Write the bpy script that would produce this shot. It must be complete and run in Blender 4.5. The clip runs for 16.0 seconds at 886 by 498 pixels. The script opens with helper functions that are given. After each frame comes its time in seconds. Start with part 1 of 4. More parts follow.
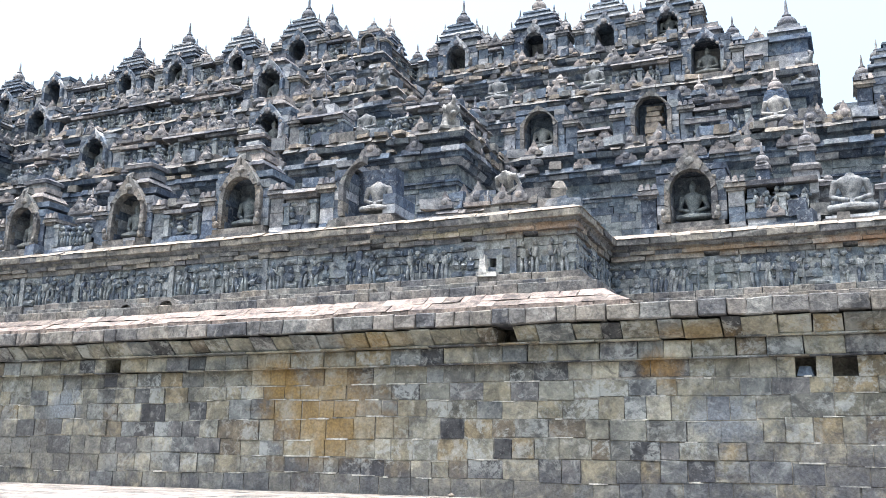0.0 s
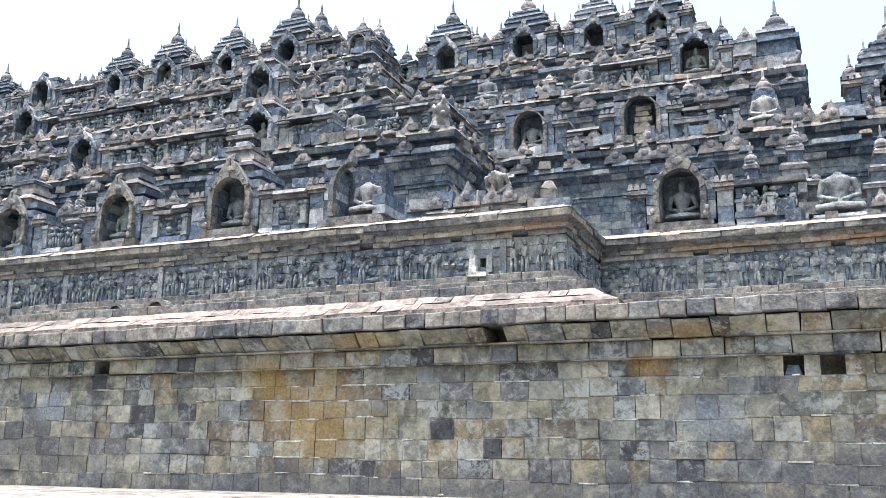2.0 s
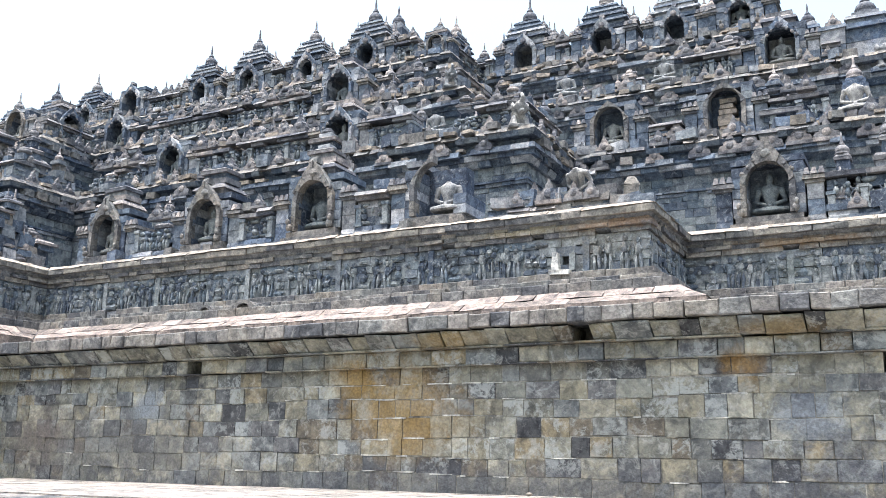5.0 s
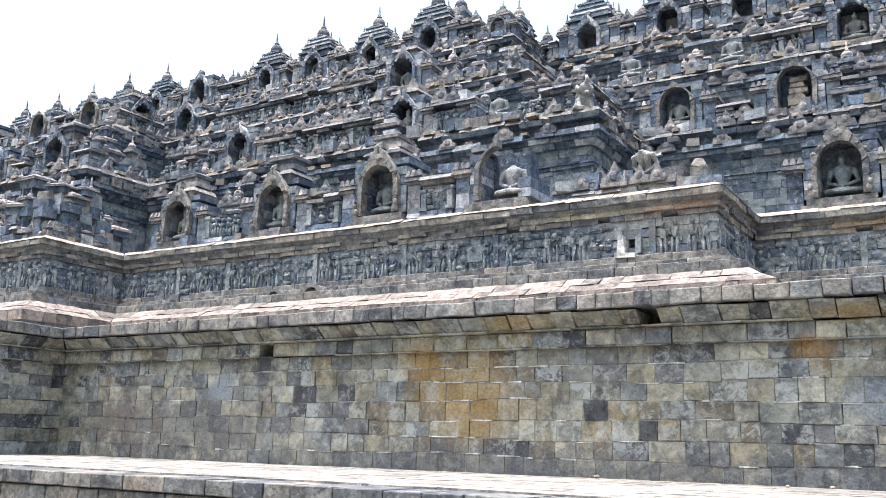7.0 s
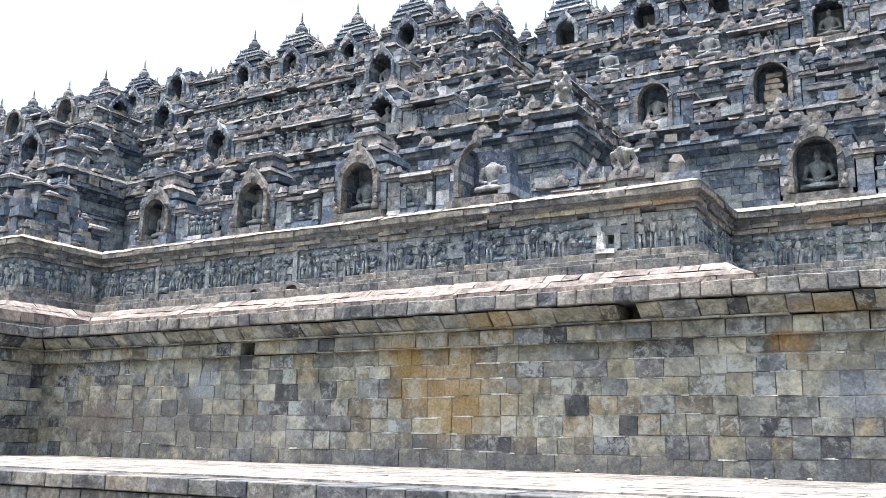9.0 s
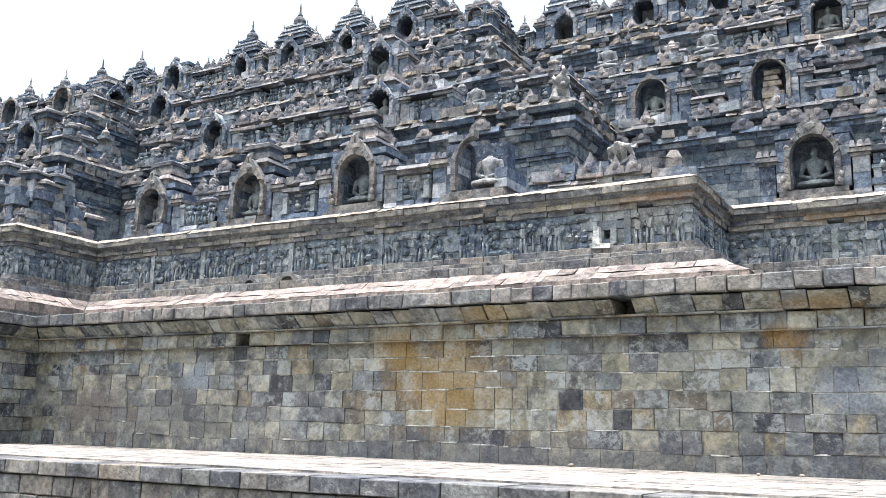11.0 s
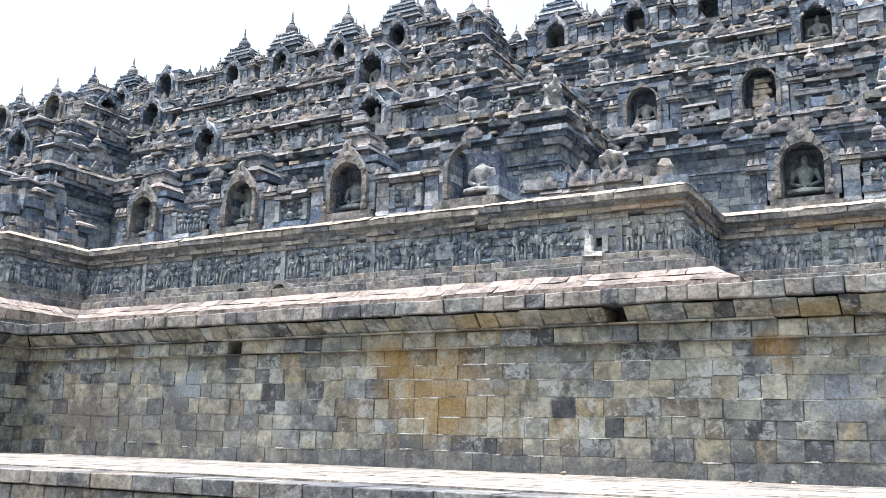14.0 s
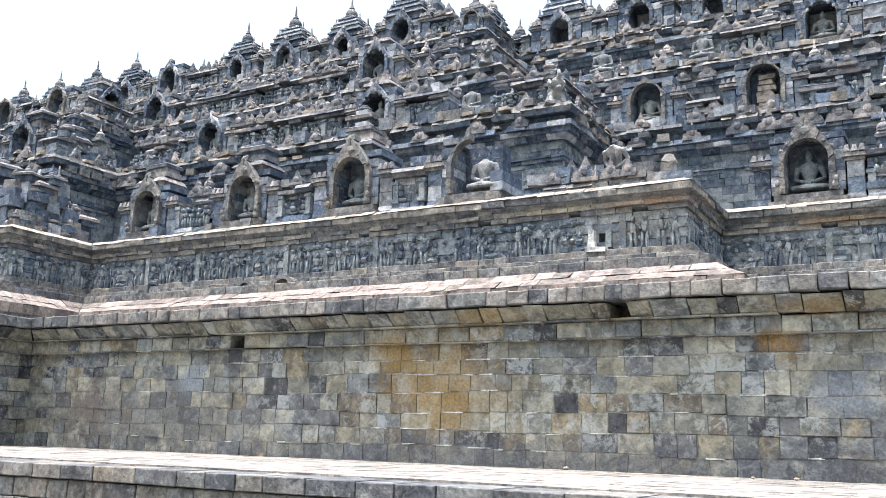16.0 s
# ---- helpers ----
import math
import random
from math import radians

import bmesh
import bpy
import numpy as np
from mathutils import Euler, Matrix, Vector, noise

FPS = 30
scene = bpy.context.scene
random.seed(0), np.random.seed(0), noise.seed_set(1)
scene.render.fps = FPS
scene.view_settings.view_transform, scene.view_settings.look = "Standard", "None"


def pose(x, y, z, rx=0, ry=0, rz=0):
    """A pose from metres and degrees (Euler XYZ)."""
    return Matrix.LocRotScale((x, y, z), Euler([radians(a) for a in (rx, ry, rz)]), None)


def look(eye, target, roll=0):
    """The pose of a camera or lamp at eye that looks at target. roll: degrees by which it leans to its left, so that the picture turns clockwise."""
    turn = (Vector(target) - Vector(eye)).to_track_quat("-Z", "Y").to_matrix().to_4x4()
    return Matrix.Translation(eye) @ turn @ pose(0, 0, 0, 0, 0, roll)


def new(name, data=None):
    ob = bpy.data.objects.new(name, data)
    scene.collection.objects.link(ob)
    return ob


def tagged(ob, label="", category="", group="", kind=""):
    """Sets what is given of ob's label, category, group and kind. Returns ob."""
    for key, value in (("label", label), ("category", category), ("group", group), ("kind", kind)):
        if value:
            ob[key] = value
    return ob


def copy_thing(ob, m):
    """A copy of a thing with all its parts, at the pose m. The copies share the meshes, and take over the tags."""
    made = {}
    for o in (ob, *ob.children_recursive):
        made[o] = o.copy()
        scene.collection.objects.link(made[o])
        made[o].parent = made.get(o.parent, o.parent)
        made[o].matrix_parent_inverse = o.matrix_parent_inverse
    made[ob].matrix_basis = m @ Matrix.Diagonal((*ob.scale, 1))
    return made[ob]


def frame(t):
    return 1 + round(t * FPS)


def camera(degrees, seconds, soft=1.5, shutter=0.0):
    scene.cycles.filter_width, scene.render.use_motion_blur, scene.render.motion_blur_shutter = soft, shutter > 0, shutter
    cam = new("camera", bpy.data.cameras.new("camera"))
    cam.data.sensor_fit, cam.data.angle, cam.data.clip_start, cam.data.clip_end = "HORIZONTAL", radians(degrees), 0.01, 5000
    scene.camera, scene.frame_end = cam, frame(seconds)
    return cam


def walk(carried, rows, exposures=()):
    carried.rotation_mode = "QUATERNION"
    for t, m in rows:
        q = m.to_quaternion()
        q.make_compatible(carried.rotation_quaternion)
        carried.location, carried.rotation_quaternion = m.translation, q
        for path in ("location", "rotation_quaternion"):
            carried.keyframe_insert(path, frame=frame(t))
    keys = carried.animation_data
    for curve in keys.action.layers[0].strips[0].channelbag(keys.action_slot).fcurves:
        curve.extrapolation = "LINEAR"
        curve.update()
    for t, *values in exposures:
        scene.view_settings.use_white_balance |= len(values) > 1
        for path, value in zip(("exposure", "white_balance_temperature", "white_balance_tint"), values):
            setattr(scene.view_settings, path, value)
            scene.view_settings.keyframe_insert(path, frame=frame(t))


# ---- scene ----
cam = camera(50.6, 16.0, soft=0.75)
PATH = [
    (0.0, pose(0.029, 0.210, 1.610, 102.938, -1.020, 23.262)),
    (0.5, pose(0.034, 0.205, 1.621, 103.156, -1.074, 23.159)),
    (1.0, pose(0.040, 0.206, 1.621, 103.140, -1.160, 23.032)),
    (1.5, pose(0.046, 0.192, 1.614, 103.018, -0.925, 22.898)),
    (2.0, pose(0.042, 0.208, 1.614, 102.939, -0.736, 22.726)),
    (2.5, pose(0.049, 0.206, 1.618, 103.046, -0.852, 22.833)),
    (3.0, pose(0.042, 0.212, 1.614, 103.044, -0.699, 22.867)),
    (3.5, pose(0.032, 0.209, 1.616, 103.035, -0.680, 23.011)),
    (4.0, pose(0.027, 0.205, 1.605, 102.925, -0.763, 23.375)),
    (4.5, pose(0.016, 0.218, 1.615, 102.855, -0.775, 24.080)),
    (5.0, pose(-0.023, 0.190, 1.602, 102.834, -0.968, 27.601)),
    (5.2, pose(-0.032, 0.173, 1.605, 102.770, -1.182, 28.983)),
    (7.3, pose(-0.003, 0.025, 1.594, 101.657, -1.436, 31.424)),
    (7.5, pose(-0.006, 0.004, 1.599, 101.662, -1.623, 31.037)),
    (8.0, pose(-0.000, -0.009, 1.609, 101.679, -1.808, 30.856)),
    (8.5, pose(-0.006, -0.005, 1.602, 101.686, -1.237, 30.638)),
    (9.0, pose(0.000, 0.000, 1.600, 101.500, -0.870, 30.250)),
    (9.5, pose(-0.002, 0.008, 1.591, 101.070, -1.455, 29.891)),
    (12.0, pose(0.002, -0.006, 1.597, 101.226, -1.472, 29.883)),
    (12.5, pose(0.002, -0.014, 1.599, 101.511, -1.601, 29.795)),
    (13.0, pose(-0.002, 0.005, 1.596, 101.473, -1.599, 29.743)),
    (13.5, pose(-0.003, -0.009, 1.595, 101.515, -1.382, 29.661)),
    (14.0, pose(0.005, -0.018, 1.595, 101.581, -1.315, 29.413)),
    (14.5, pose(-0.003, -0.016, 1.597, 101.624, -1.636, 29.215)),
    (15.0, pose(-0.006, -0.012, 1.597, 101.677, -1.633, 29.213)),
    (15.5, pose(-0.005, -0.014, 1.591, 101.557, -1.620, 29.627)),
    (16.0, pose(-0.008, -0.005, 1.589, 101.303, -1.560, 29.541)),
]
EXPOSURES = [(0.0, 1.53, 5700, 9), (16.0, 1.53, 5700, 9)]
walk(cam, PATH, EXPOSURES)

# ---- world and sun ----
SUN_TO = Vector((-0.10, -0.16, 0.98)).normalized()
world = bpy.data.worlds.new("hazy_sky")
scene.world = world
world.use_nodes = True
wn = world.node_tree
sky = wn.nodes.new("ShaderNodeTexSky")
sky.sky_type = "NISHITA"
sky.sun_disc = False
sky.sun_elevation = math.asin(SUN_TO.z)
sky.sun_rotation = math.atan2(SUN_TO.x, SUN_TO.y)
sky.air_density, sky.dust_density, sky.ozone_density = 2.0, 10.0, 0.0
wn.nodes["Background"].inputs[1].default_value = 0.15
wn.links.new(sky.outputs[0], wn.nodes["Background"].inputs[0])
sun = new("sun", bpy.data.lights.new("sun", "SUN"))
sun.data.energy, sun.data.angle, sun.data.color = 2.4, radians(0.6), (1.0, 0.96, 0.91)
sun.matrix_world = look(SUN_TO * 60, (0, 0, 0))


# ---- materials ----
# Scales every stone tone down evenly to balance the overall brightness.
TONE_SCALE = 0.84


def stone_material(name, tones, spots, spot_amount, stain, stain_amount, rough=0.92, grain=26.0, bump=0.3, patches=(), crust=None, grit=0.58):
    """Weathered volcanic stone: a tone for every block, grain, lichen spots, broad stains and patches of given colour.
    """
    m = bpy.data.materials.new(name)
    m.use_nodes = True
    nt = m.node_tree
    N, L = nt.nodes, nt.links
    bsdf = N["Principled BSDF"]
    bsdf.inputs["Roughness"].default_value = rough
    bsdf.inputs["Specular IOR Level"].default_value = 0.25
    geo = N.new("ShaderNodeNewGeometry")
    info = N.new("ShaderNodeObjectInfo")
    add = N.new("ShaderNodeMath")
    add.operation = "ADD"
    L.new(geo.outputs["Random Per Island"], add.inputs[0])
    L.new(info.outputs["Random"], add.inputs[1])
    fract = N.new("ShaderNodeMath")
    fract.operation = "FRACT"
    L.new(add.outputs[0], fract.inputs[0])
    ramp = N.new("ShaderNodeValToRGB")
    ramp.color_ramp.interpolation = "CONSTANT"
    els = ramp.color_ramp.elements
    while len(els) > 1:
        els.remove(els[-1])
    for i, c in enumerate(tones):
        e = els[0] if i == 0 else els.new(i / len(tones))
        e.color = (*(v * TONE_SCALE for v in c), 1)
    L.new(fract.outputs[0], ramp.inputs[0])

    def noise_of(scale, detail=6.0, rough_n=0.6, dist=0.0):
        n = N.new("ShaderNodeTexNoise")
        n.inputs["Scale"].default_value, n.inputs["Detail"].default_value = scale, detail
        n.inputs["Roughness"].default_value, n.inputs["Distortion"].default_value = rough_n, dist
        L.new(geo.outputs["Position"], n.inputs["Vector"])
        return n

    def span(value, lo, hi, a=0.0, b=1.0):
        r = N.new("ShaderNodeMapRange")
        for i, v in enumerate((lo, hi, a, b)):
            r.inputs[i + 1].default_value = v
        L.new(value, r.inputs[0])
        return r.outputs[0]

    def mix(kind, fac, a, b):
        x = N.new("ShaderNodeMix")
        x.data_type, x.blend_type = "RGBA", kind
        if isinstance(fac, float):
            x.inputs[0].default_value = fac
        else:
            L.new(fac, x.inputs[0])
        for sock, v in ((x.inputs[6], a), (x.inputs[7], b)):
            if isinstance(v, tuple):
                sock.default_value = (*v, 1)
            else:
                L.new(v, sock)
        return x.outputs[2]

    broad = noise_of(0.55, 5, 0.62, 0.6)
    blotch = noise_of(5.0, 6, 0.65, 0.4)
    fine = noise_of(grain, 2, 0.6)
    pits = noise_of(grain * 2.2, 2, 0.5)
    col = ramp.outputs[0]
    col = mix("MULTIPLY", 0.85, col, mix("MIX", span(blotch.outputs[0], 0.36, 0.64), (0.45, 0.47, 0.52), (1.5, 1.47, 1.42)))
    col = mix("MULTIPLY", 0.42, col, mix("MIX", span(fine.outputs[0], 0.34, 0.66), (1 - grit, 1 - grit, 1.02 - grit), (1 + grit, 0.99 + grit, 0.97 + grit)))
    col = mix("MIX", span(broad.outputs[0], 0.53, 0.66, 0.0, stain_amount), col, mix("MULTIPLY", 1.0, col, stain))
    lich = noise_of(8.0, 4, 0.68, 0.6)
    col = mix("MIX", span(lich.outputs[0], 0.54, 0.68, 0.0, spot_amount * 0.85), col, spots)
    streak = noise_of(3.0, 5, 0.68, 1.2)
    col = mix("MULTIPLY", span(streak.outputs[0], 0.55, 0.66, 0.0, 0.75), col, (0.45, 0.46, 0.5))
    if crust:
        scab = noise_of(2.6, 6, 0.74, 0.8)
        speck = noise_of(14.0, 3, 0.7, 0.3)
        both = N.new("ShaderNodeMath")
        both.operation = "MULTIPLY_ADD"
        L.new(speck.outputs[0], both.inputs[0])
        both.inputs[1].default_value = 0.45
        L.new(scab.outputs[0], both.inputs[2])
        pick = N.new("ShaderNodeMath")
        pick.operation = "MULTIPLY"
        L.new(fract.outputs[0], pick.inputs[0])
        pick.inputs[1].default_value = 37.0
        some = N.new("ShaderNodeMath")
        some.operation = "FRACT"
        L.new(pick.outputs[0], some.inputs[0])
        scale = N.new("ShaderNodeMath")
        scale.operation = "MULTIPLY"
        L.new(span(both.outputs[0], 0.722, 0.815, 0.0, crust[1]), scale.inputs[0])
        L.new(span(some.outputs[0], 0.30, 0.75, 0.12, 1.0), scale.inputs[1])
        col = mix("MIX", scale.outputs[0], col, crust[0])
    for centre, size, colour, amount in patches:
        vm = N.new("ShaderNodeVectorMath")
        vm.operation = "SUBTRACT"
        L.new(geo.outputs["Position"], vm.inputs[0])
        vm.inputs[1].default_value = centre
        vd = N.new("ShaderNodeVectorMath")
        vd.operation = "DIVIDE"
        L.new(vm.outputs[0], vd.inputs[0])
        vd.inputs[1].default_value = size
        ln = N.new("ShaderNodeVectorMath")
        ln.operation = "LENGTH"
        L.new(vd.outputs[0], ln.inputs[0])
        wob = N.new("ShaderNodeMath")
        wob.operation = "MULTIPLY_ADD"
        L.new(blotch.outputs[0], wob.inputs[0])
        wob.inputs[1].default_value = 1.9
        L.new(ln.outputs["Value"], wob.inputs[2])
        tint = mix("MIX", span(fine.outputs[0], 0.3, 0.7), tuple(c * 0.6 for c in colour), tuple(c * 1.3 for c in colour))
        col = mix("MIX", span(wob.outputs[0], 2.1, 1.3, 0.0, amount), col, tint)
    L.new(col, bsdf.inputs["Base Color"])
    h = N.new("ShaderNodeMath")
    h.operation = "ADD"
    L.new(fine.outputs[0], h.inputs[0])
    L.new(pits.outputs[0], h.inputs[1])
    bp = N.new("ShaderNodeBump")
    bp.inputs["Strength"].default_value, bp.inputs["Distance"].default_value = bump, 0.02
    L.new(h.outputs[0], bp.inputs["Height"])
    hewn = noise_of(11.0, 3, 0.55, 0.3)
    bp2 = N.new("ShaderNodeBump")
    bp2.inputs["Strength"].default_value, bp2.inputs["Distance"].default_value = 0.42, 0.04
    L.new(hewn.outputs[0], bp2.inputs["Height"])
    L.new(bp.outputs[0], bp2.inputs["Normal"])
    L.new(bp2.outputs[0], bsdf.inputs["Normal"])
    return m


BASE_STONE = stone_material("base_wall_stone",
    [(0.237, 0.232, 0.187), (0.177, 0.177, 0.149), (0.294, 0.284, 0.228), (0.139, 0.144, 0.137), (0.228, 0.228, 0.193), (0.182, 0.195, 0.194), (0.255, 0.239, 0.179), (0.200, 0.198, 0.167),
     (0.065, 0.068, 0.074), (0.213, 0.220, 0.195), (0.332, 0.324, 0.267), (0.237, 0.206, 0.141), (0.095, 0.100, 0.105), (0.223, 0.214, 0.165), (0.192, 0.192, 0.162), (0.277, 0.275, 0.232),
     (0.157, 0.140, 0.110), (0.177, 0.191, 0.195), (0.152, 0.155, 0.159)],
    (0.47, 0.48, 0.46), 0.5, (0.80, 0.84, 0.92), 0.6,
    crust=((0.37, 0.395, 0.39), 0.62), grain=30.0, grit=0.34,
    # Ochre and blue-grey stains; darker low down, at both ends and under the cornice.
    patches=[((-6.6, 11.5, 2.3), (1.0, 0.5, 0.75), (0.27, 0.185, 0.07), 0.7), ((-7.4, 11.5, 2.75), (0.5, 0.5, 0.35), (0.24, 0.16, 0.055), 0.75), ((-10.4, 11.5, 2.75), (0.3, 0.5, 0.35), (0.04, 0.042, 0.05), 0.9),
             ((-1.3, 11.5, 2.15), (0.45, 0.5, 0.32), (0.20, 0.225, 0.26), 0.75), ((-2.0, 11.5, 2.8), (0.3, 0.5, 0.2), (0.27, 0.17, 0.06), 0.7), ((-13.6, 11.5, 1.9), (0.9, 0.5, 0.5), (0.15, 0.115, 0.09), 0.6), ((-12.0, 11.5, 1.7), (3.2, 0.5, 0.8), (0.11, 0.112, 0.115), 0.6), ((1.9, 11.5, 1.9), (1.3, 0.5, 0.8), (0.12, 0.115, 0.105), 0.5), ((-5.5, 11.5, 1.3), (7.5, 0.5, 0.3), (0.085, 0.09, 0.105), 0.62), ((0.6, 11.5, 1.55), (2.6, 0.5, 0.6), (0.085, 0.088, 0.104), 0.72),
             ((-11.3, 11.5, 2.4), (0.35, 0.5, 0.3), (0.26, 0.29, 0.32), 0.7), ((-5.8, 11.3, 3.2), (0.6, 0.5, 0.14), (0.26, 0.19, 0.08), 0.6), ((-1.6, 11.3, 3.15), (0.5, 0.5, 0.12), (0.24, 0.17, 0.07), 0.55), ((1.0, 11.3, 3.15), (0.8, 0.5, 0.12), (0.25, 0.18, 0.07), 0.55), ((-3.6, 11.4, 2.98), (1.3, 0.5, 0.12), (0.07, 0.078, 0.088), 0.4), ((-8.5, 11.4, 2.98), (0.9, 0.5, 0.12), (0.085, 0.095, 0.10), 0.6)])
CORNICE_STONE = stone_material("cornice_stone",
    [(0.169, 0.163, 0.156), (0.134, 0.134, 0.135), (0.198, 0.188, 0.177), (0.100, 0.104, 0.114), (0.159, 0.163, 0.161), (0.188, 0.178, 0.161)],
    (0.330, 0.330, 0.312), 0.6, (1.2, 0.98, 0.72), 0.35)
PALE_STONE = stone_material("pale_worn_stone",
    [(0.332, 0.288, 0.239), (0.288, 0.255, 0.217), (0.363, 0.317, 0.259), (0.249, 0.223, 0.188), (0.317, 0.271, 0.220)],
    (0.461, 0.442, 0.414), 0.35, (0.683, 0.663, 0.673), 0.4)
PLINTH_STONE = stone_material("plinth_stone",
    [(0.255, 0.213, 0.189), (0.213, 0.181, 0.162), (0.286, 0.239, 0.212), (0.151, 0.131, 0.119), (0.239, 0.201, 0.179)],
    (0.32, 0.29, 0.26), 0.4, (0.62, 0.60, 0.60), 0.4)
# Blue-grey stone; the teal of shade on upright faces is mixed into the tones.
DARK_STONE = stone_material("temple_stone",
    [(0.111, 0.136, 0.176), (0.084, 0.109, 0.148), (0.149, 0.173, 0.205), (0.067, 0.084, 0.115), (0.129, 0.154, 0.188), (0.177, 0.198, 0.216),
     (0.100, 0.130, 0.176), (0.189, 0.198, 0.211), (0.058, 0.074, 0.104), (0.287, 0.304, 0.324), (0.115, 0.148, 0.196), (0.366, 0.378, 0.398)],
    (0.278, 0.297, 0.318), 0.72, (0.718, 0.815, 1.004), 0.6)
RELIEF_STONE = stone_material("relief_stone",
    [(0.182, 0.205, 0.226), (0.135, 0.168, 0.200), (0.239, 0.262, 0.271), (0.101, 0.124, 0.159), (0.204, 0.230, 0.239), (0.273, 0.299, 0.311)],
    (0.320, 0.330, 0.322), 0.72, (0.601, 0.680, 0.811), 0.6,
    patches=[((-5.8, 18.3, 6.1), (1.3, 0.6, 0.6), (0.235, 0.225, 0.19), 0.6), ((0.5, 21.4, 6.35), (2.2, 0.5, 0.22), (0.26, 0.18, 0.10), 0.7), ((-9.3, 18.4, 6.0), (0.4, 0.5, 0.6), (0.05, 0.055, 0.065), 0.7),
             ((-24.0, 17.0, 6.4), (2.4, 2.0, 0.2), (0.22, 0.15, 0.09), 0.6), ((-2.5, 21.4, 5.8), (1.0, 0.5, 0.4), (0.15, 0.175, 0.16), 0.6)])
STATUE_STONE = stone_material("statue_stone",
    [(0.252, 0.255, 0.255), (0.194, 0.205, 0.213), (0.291, 0.290, 0.281)], (0.369, 0.370, 0.354), 0.4, (0.679, 0.740, 0.832), 0.5, grain=40.0)
MOULD_STONE = stone_material("moulding_stone",
    [(0.204, 0.197, 0.177), (0.150, 0.152, 0.148), (0.240, 0.228, 0.199), (0.114, 0.117, 0.125), (0.192, 0.187, 0.171), (0.264, 0.246, 0.217)],
    (0.34, 0.33, 0.30), 0.6, (0.65, 0.68, 0.74), 0.5,
    patches=[((-5.4, 18.0, 6.38), (1.1, 0.8, 0.14), (0.26, 0.17, 0.10), 0.7), ((-7.5, 18.0, 6.4), (1.0, 0.6, 0.12), (0.27, 0.23, 0.14), 0.6), ((-2.5, 21.0, 6.35), (1.5, 0.6, 0.14), (0.22, 0.15, 0.08), 0.65),
             ((0.8, 21.0, 6.35), (1.4, 0.6, 0.14), (0.25, 0.15, 0.08), 0.7), ((-24.5, 16.0, 6.4), (1.6, 1.2, 0.14), (0.22, 0.14, 0.09), 0.6)])
# Grey tones warmed in colour to carry the sunlit look of flat tops.
ORNAMENT_STONE = stone_material("ornament_stone",
    [(0.161, 0.158, 0.165), (0.108, 0.114, 0.131), (0.228, 0.213, 0.207), (0.170, 0.167, 0.173), (0.318, 0.288, 0.270), (0.091, 0.097, 0.116), (0.191, 0.190, 0.196)],
    (0.27, 0.275, 0.28), 0.5, (0.7, 0.75, 0.86), 0.5)
# Darker, bluer copy of the statue stone: niche shade put into the colour.
NICHE_STATUE_STONE = stone_material("shaded_statue_stone",
    [(0.20, 0.225, 0.23), (0.16, 0.185, 0.195), (0.24, 0.255, 0.25)], (0.32, 0.32, 0.31), 0.4, (0.7, 0.74, 0.82), 0.5, grain=40.0)
PAVING_STONE = stone_material("paving_stone",
    [(0.270, 0.246, 0.219), (0.234, 0.222, 0.201), (0.299, 0.269, 0.240), (0.208, 0.194, 0.175)], (0.315, 0.292, 0.273), 0.4, (0.663, 0.643, 0.628), 0.5)
MORTAR = stone_material("lime_mortar", [(0.34, 0.33, 0.30)], (0.40, 0.39, 0.36), 0.6, (0.25, 0.25, 0.26), 0.95)
LIME = stone_material("lime_crust", [(0.52, 0.52, 0.49)], (0.6, 0.6, 0.57), 0.4, (0.7, 0.7, 0.7), 0.5)
EARTH = stone_material("trodden_ground", [(0.17, 0.165, 0.14)], (0.22, 0.21, 0.18), 0.4, (0.8, 0.8, 0.75), 0.5)


# ---- mesh helpers ----
class Soup:
    """Vertices and faces gathered for one mesh."""

    def __init__(self):
        self.v, self.f = [], []

    def add(self, verts, faces):
        n = len(self.v)
        self.v += [tuple(p) for p in verts]
        self.f += [tuple(i + n for i in q) for q in faces]

    def mesh(self, name, mat, smooth=False):
        me = bpy.data.meshes.new(name)
        me.from_pydata(self.v, [], self.f)
        me.materials.append(mat)
        if smooth:
            me.polygons.foreach_set("use_smooth", [True] * len(me.polygons))
        me.update()
        return me


BOX = ((0, 3, 2, 1), (4, 5, 6, 7), (0, 1, 5, 4), (1, 2, 6, 5), (2, 3, 7, 6), (3, 0, 4, 7))
RNG = random.Random(7)


def thing(name, label, category, group="", kind=""):
    return tagged(new(name), label, category, group, kind)


def part(name, soup, mat, parent, label="", smooth=False, kind=""):
    ob = new(name, soup.mesh(name, mat, smooth))
    ob.parent = parent
    return tagged(ob, label, kind=kind)


def block(s, x0, x1, y0, y1, z0, z1, top=0.0, jit=0.0, lip=0.0, taper=0.0):
    """A squared stone; top draws its upper edges in, lip lowers its front edge, jit wears its corners."""
    j = (lambda: RNG.uniform(-jit, jit)) if jit else (lambda: 0.0)
    s.add([(x0 + taper + j(), y0 + taper + j(), z0 + j()), (x1 - taper + j(), y0 + taper + j(), z0 + j()), (x1 - taper + j(), y1 - taper + j(), z0 + j()), (x0 + taper + j(), y1 - taper + j(), z0 + j()),
           (x0 + top + j(), y0 + top + j(), z1 - lip + j()), (x1 - top + j(), y0 + top + j(), z1 - lip + j()),
           (x1 - top + j(), y1 - top + j(), z1 + j()), (x0 + top + j(), y1 - top + j(), z1 + j())], BOX)


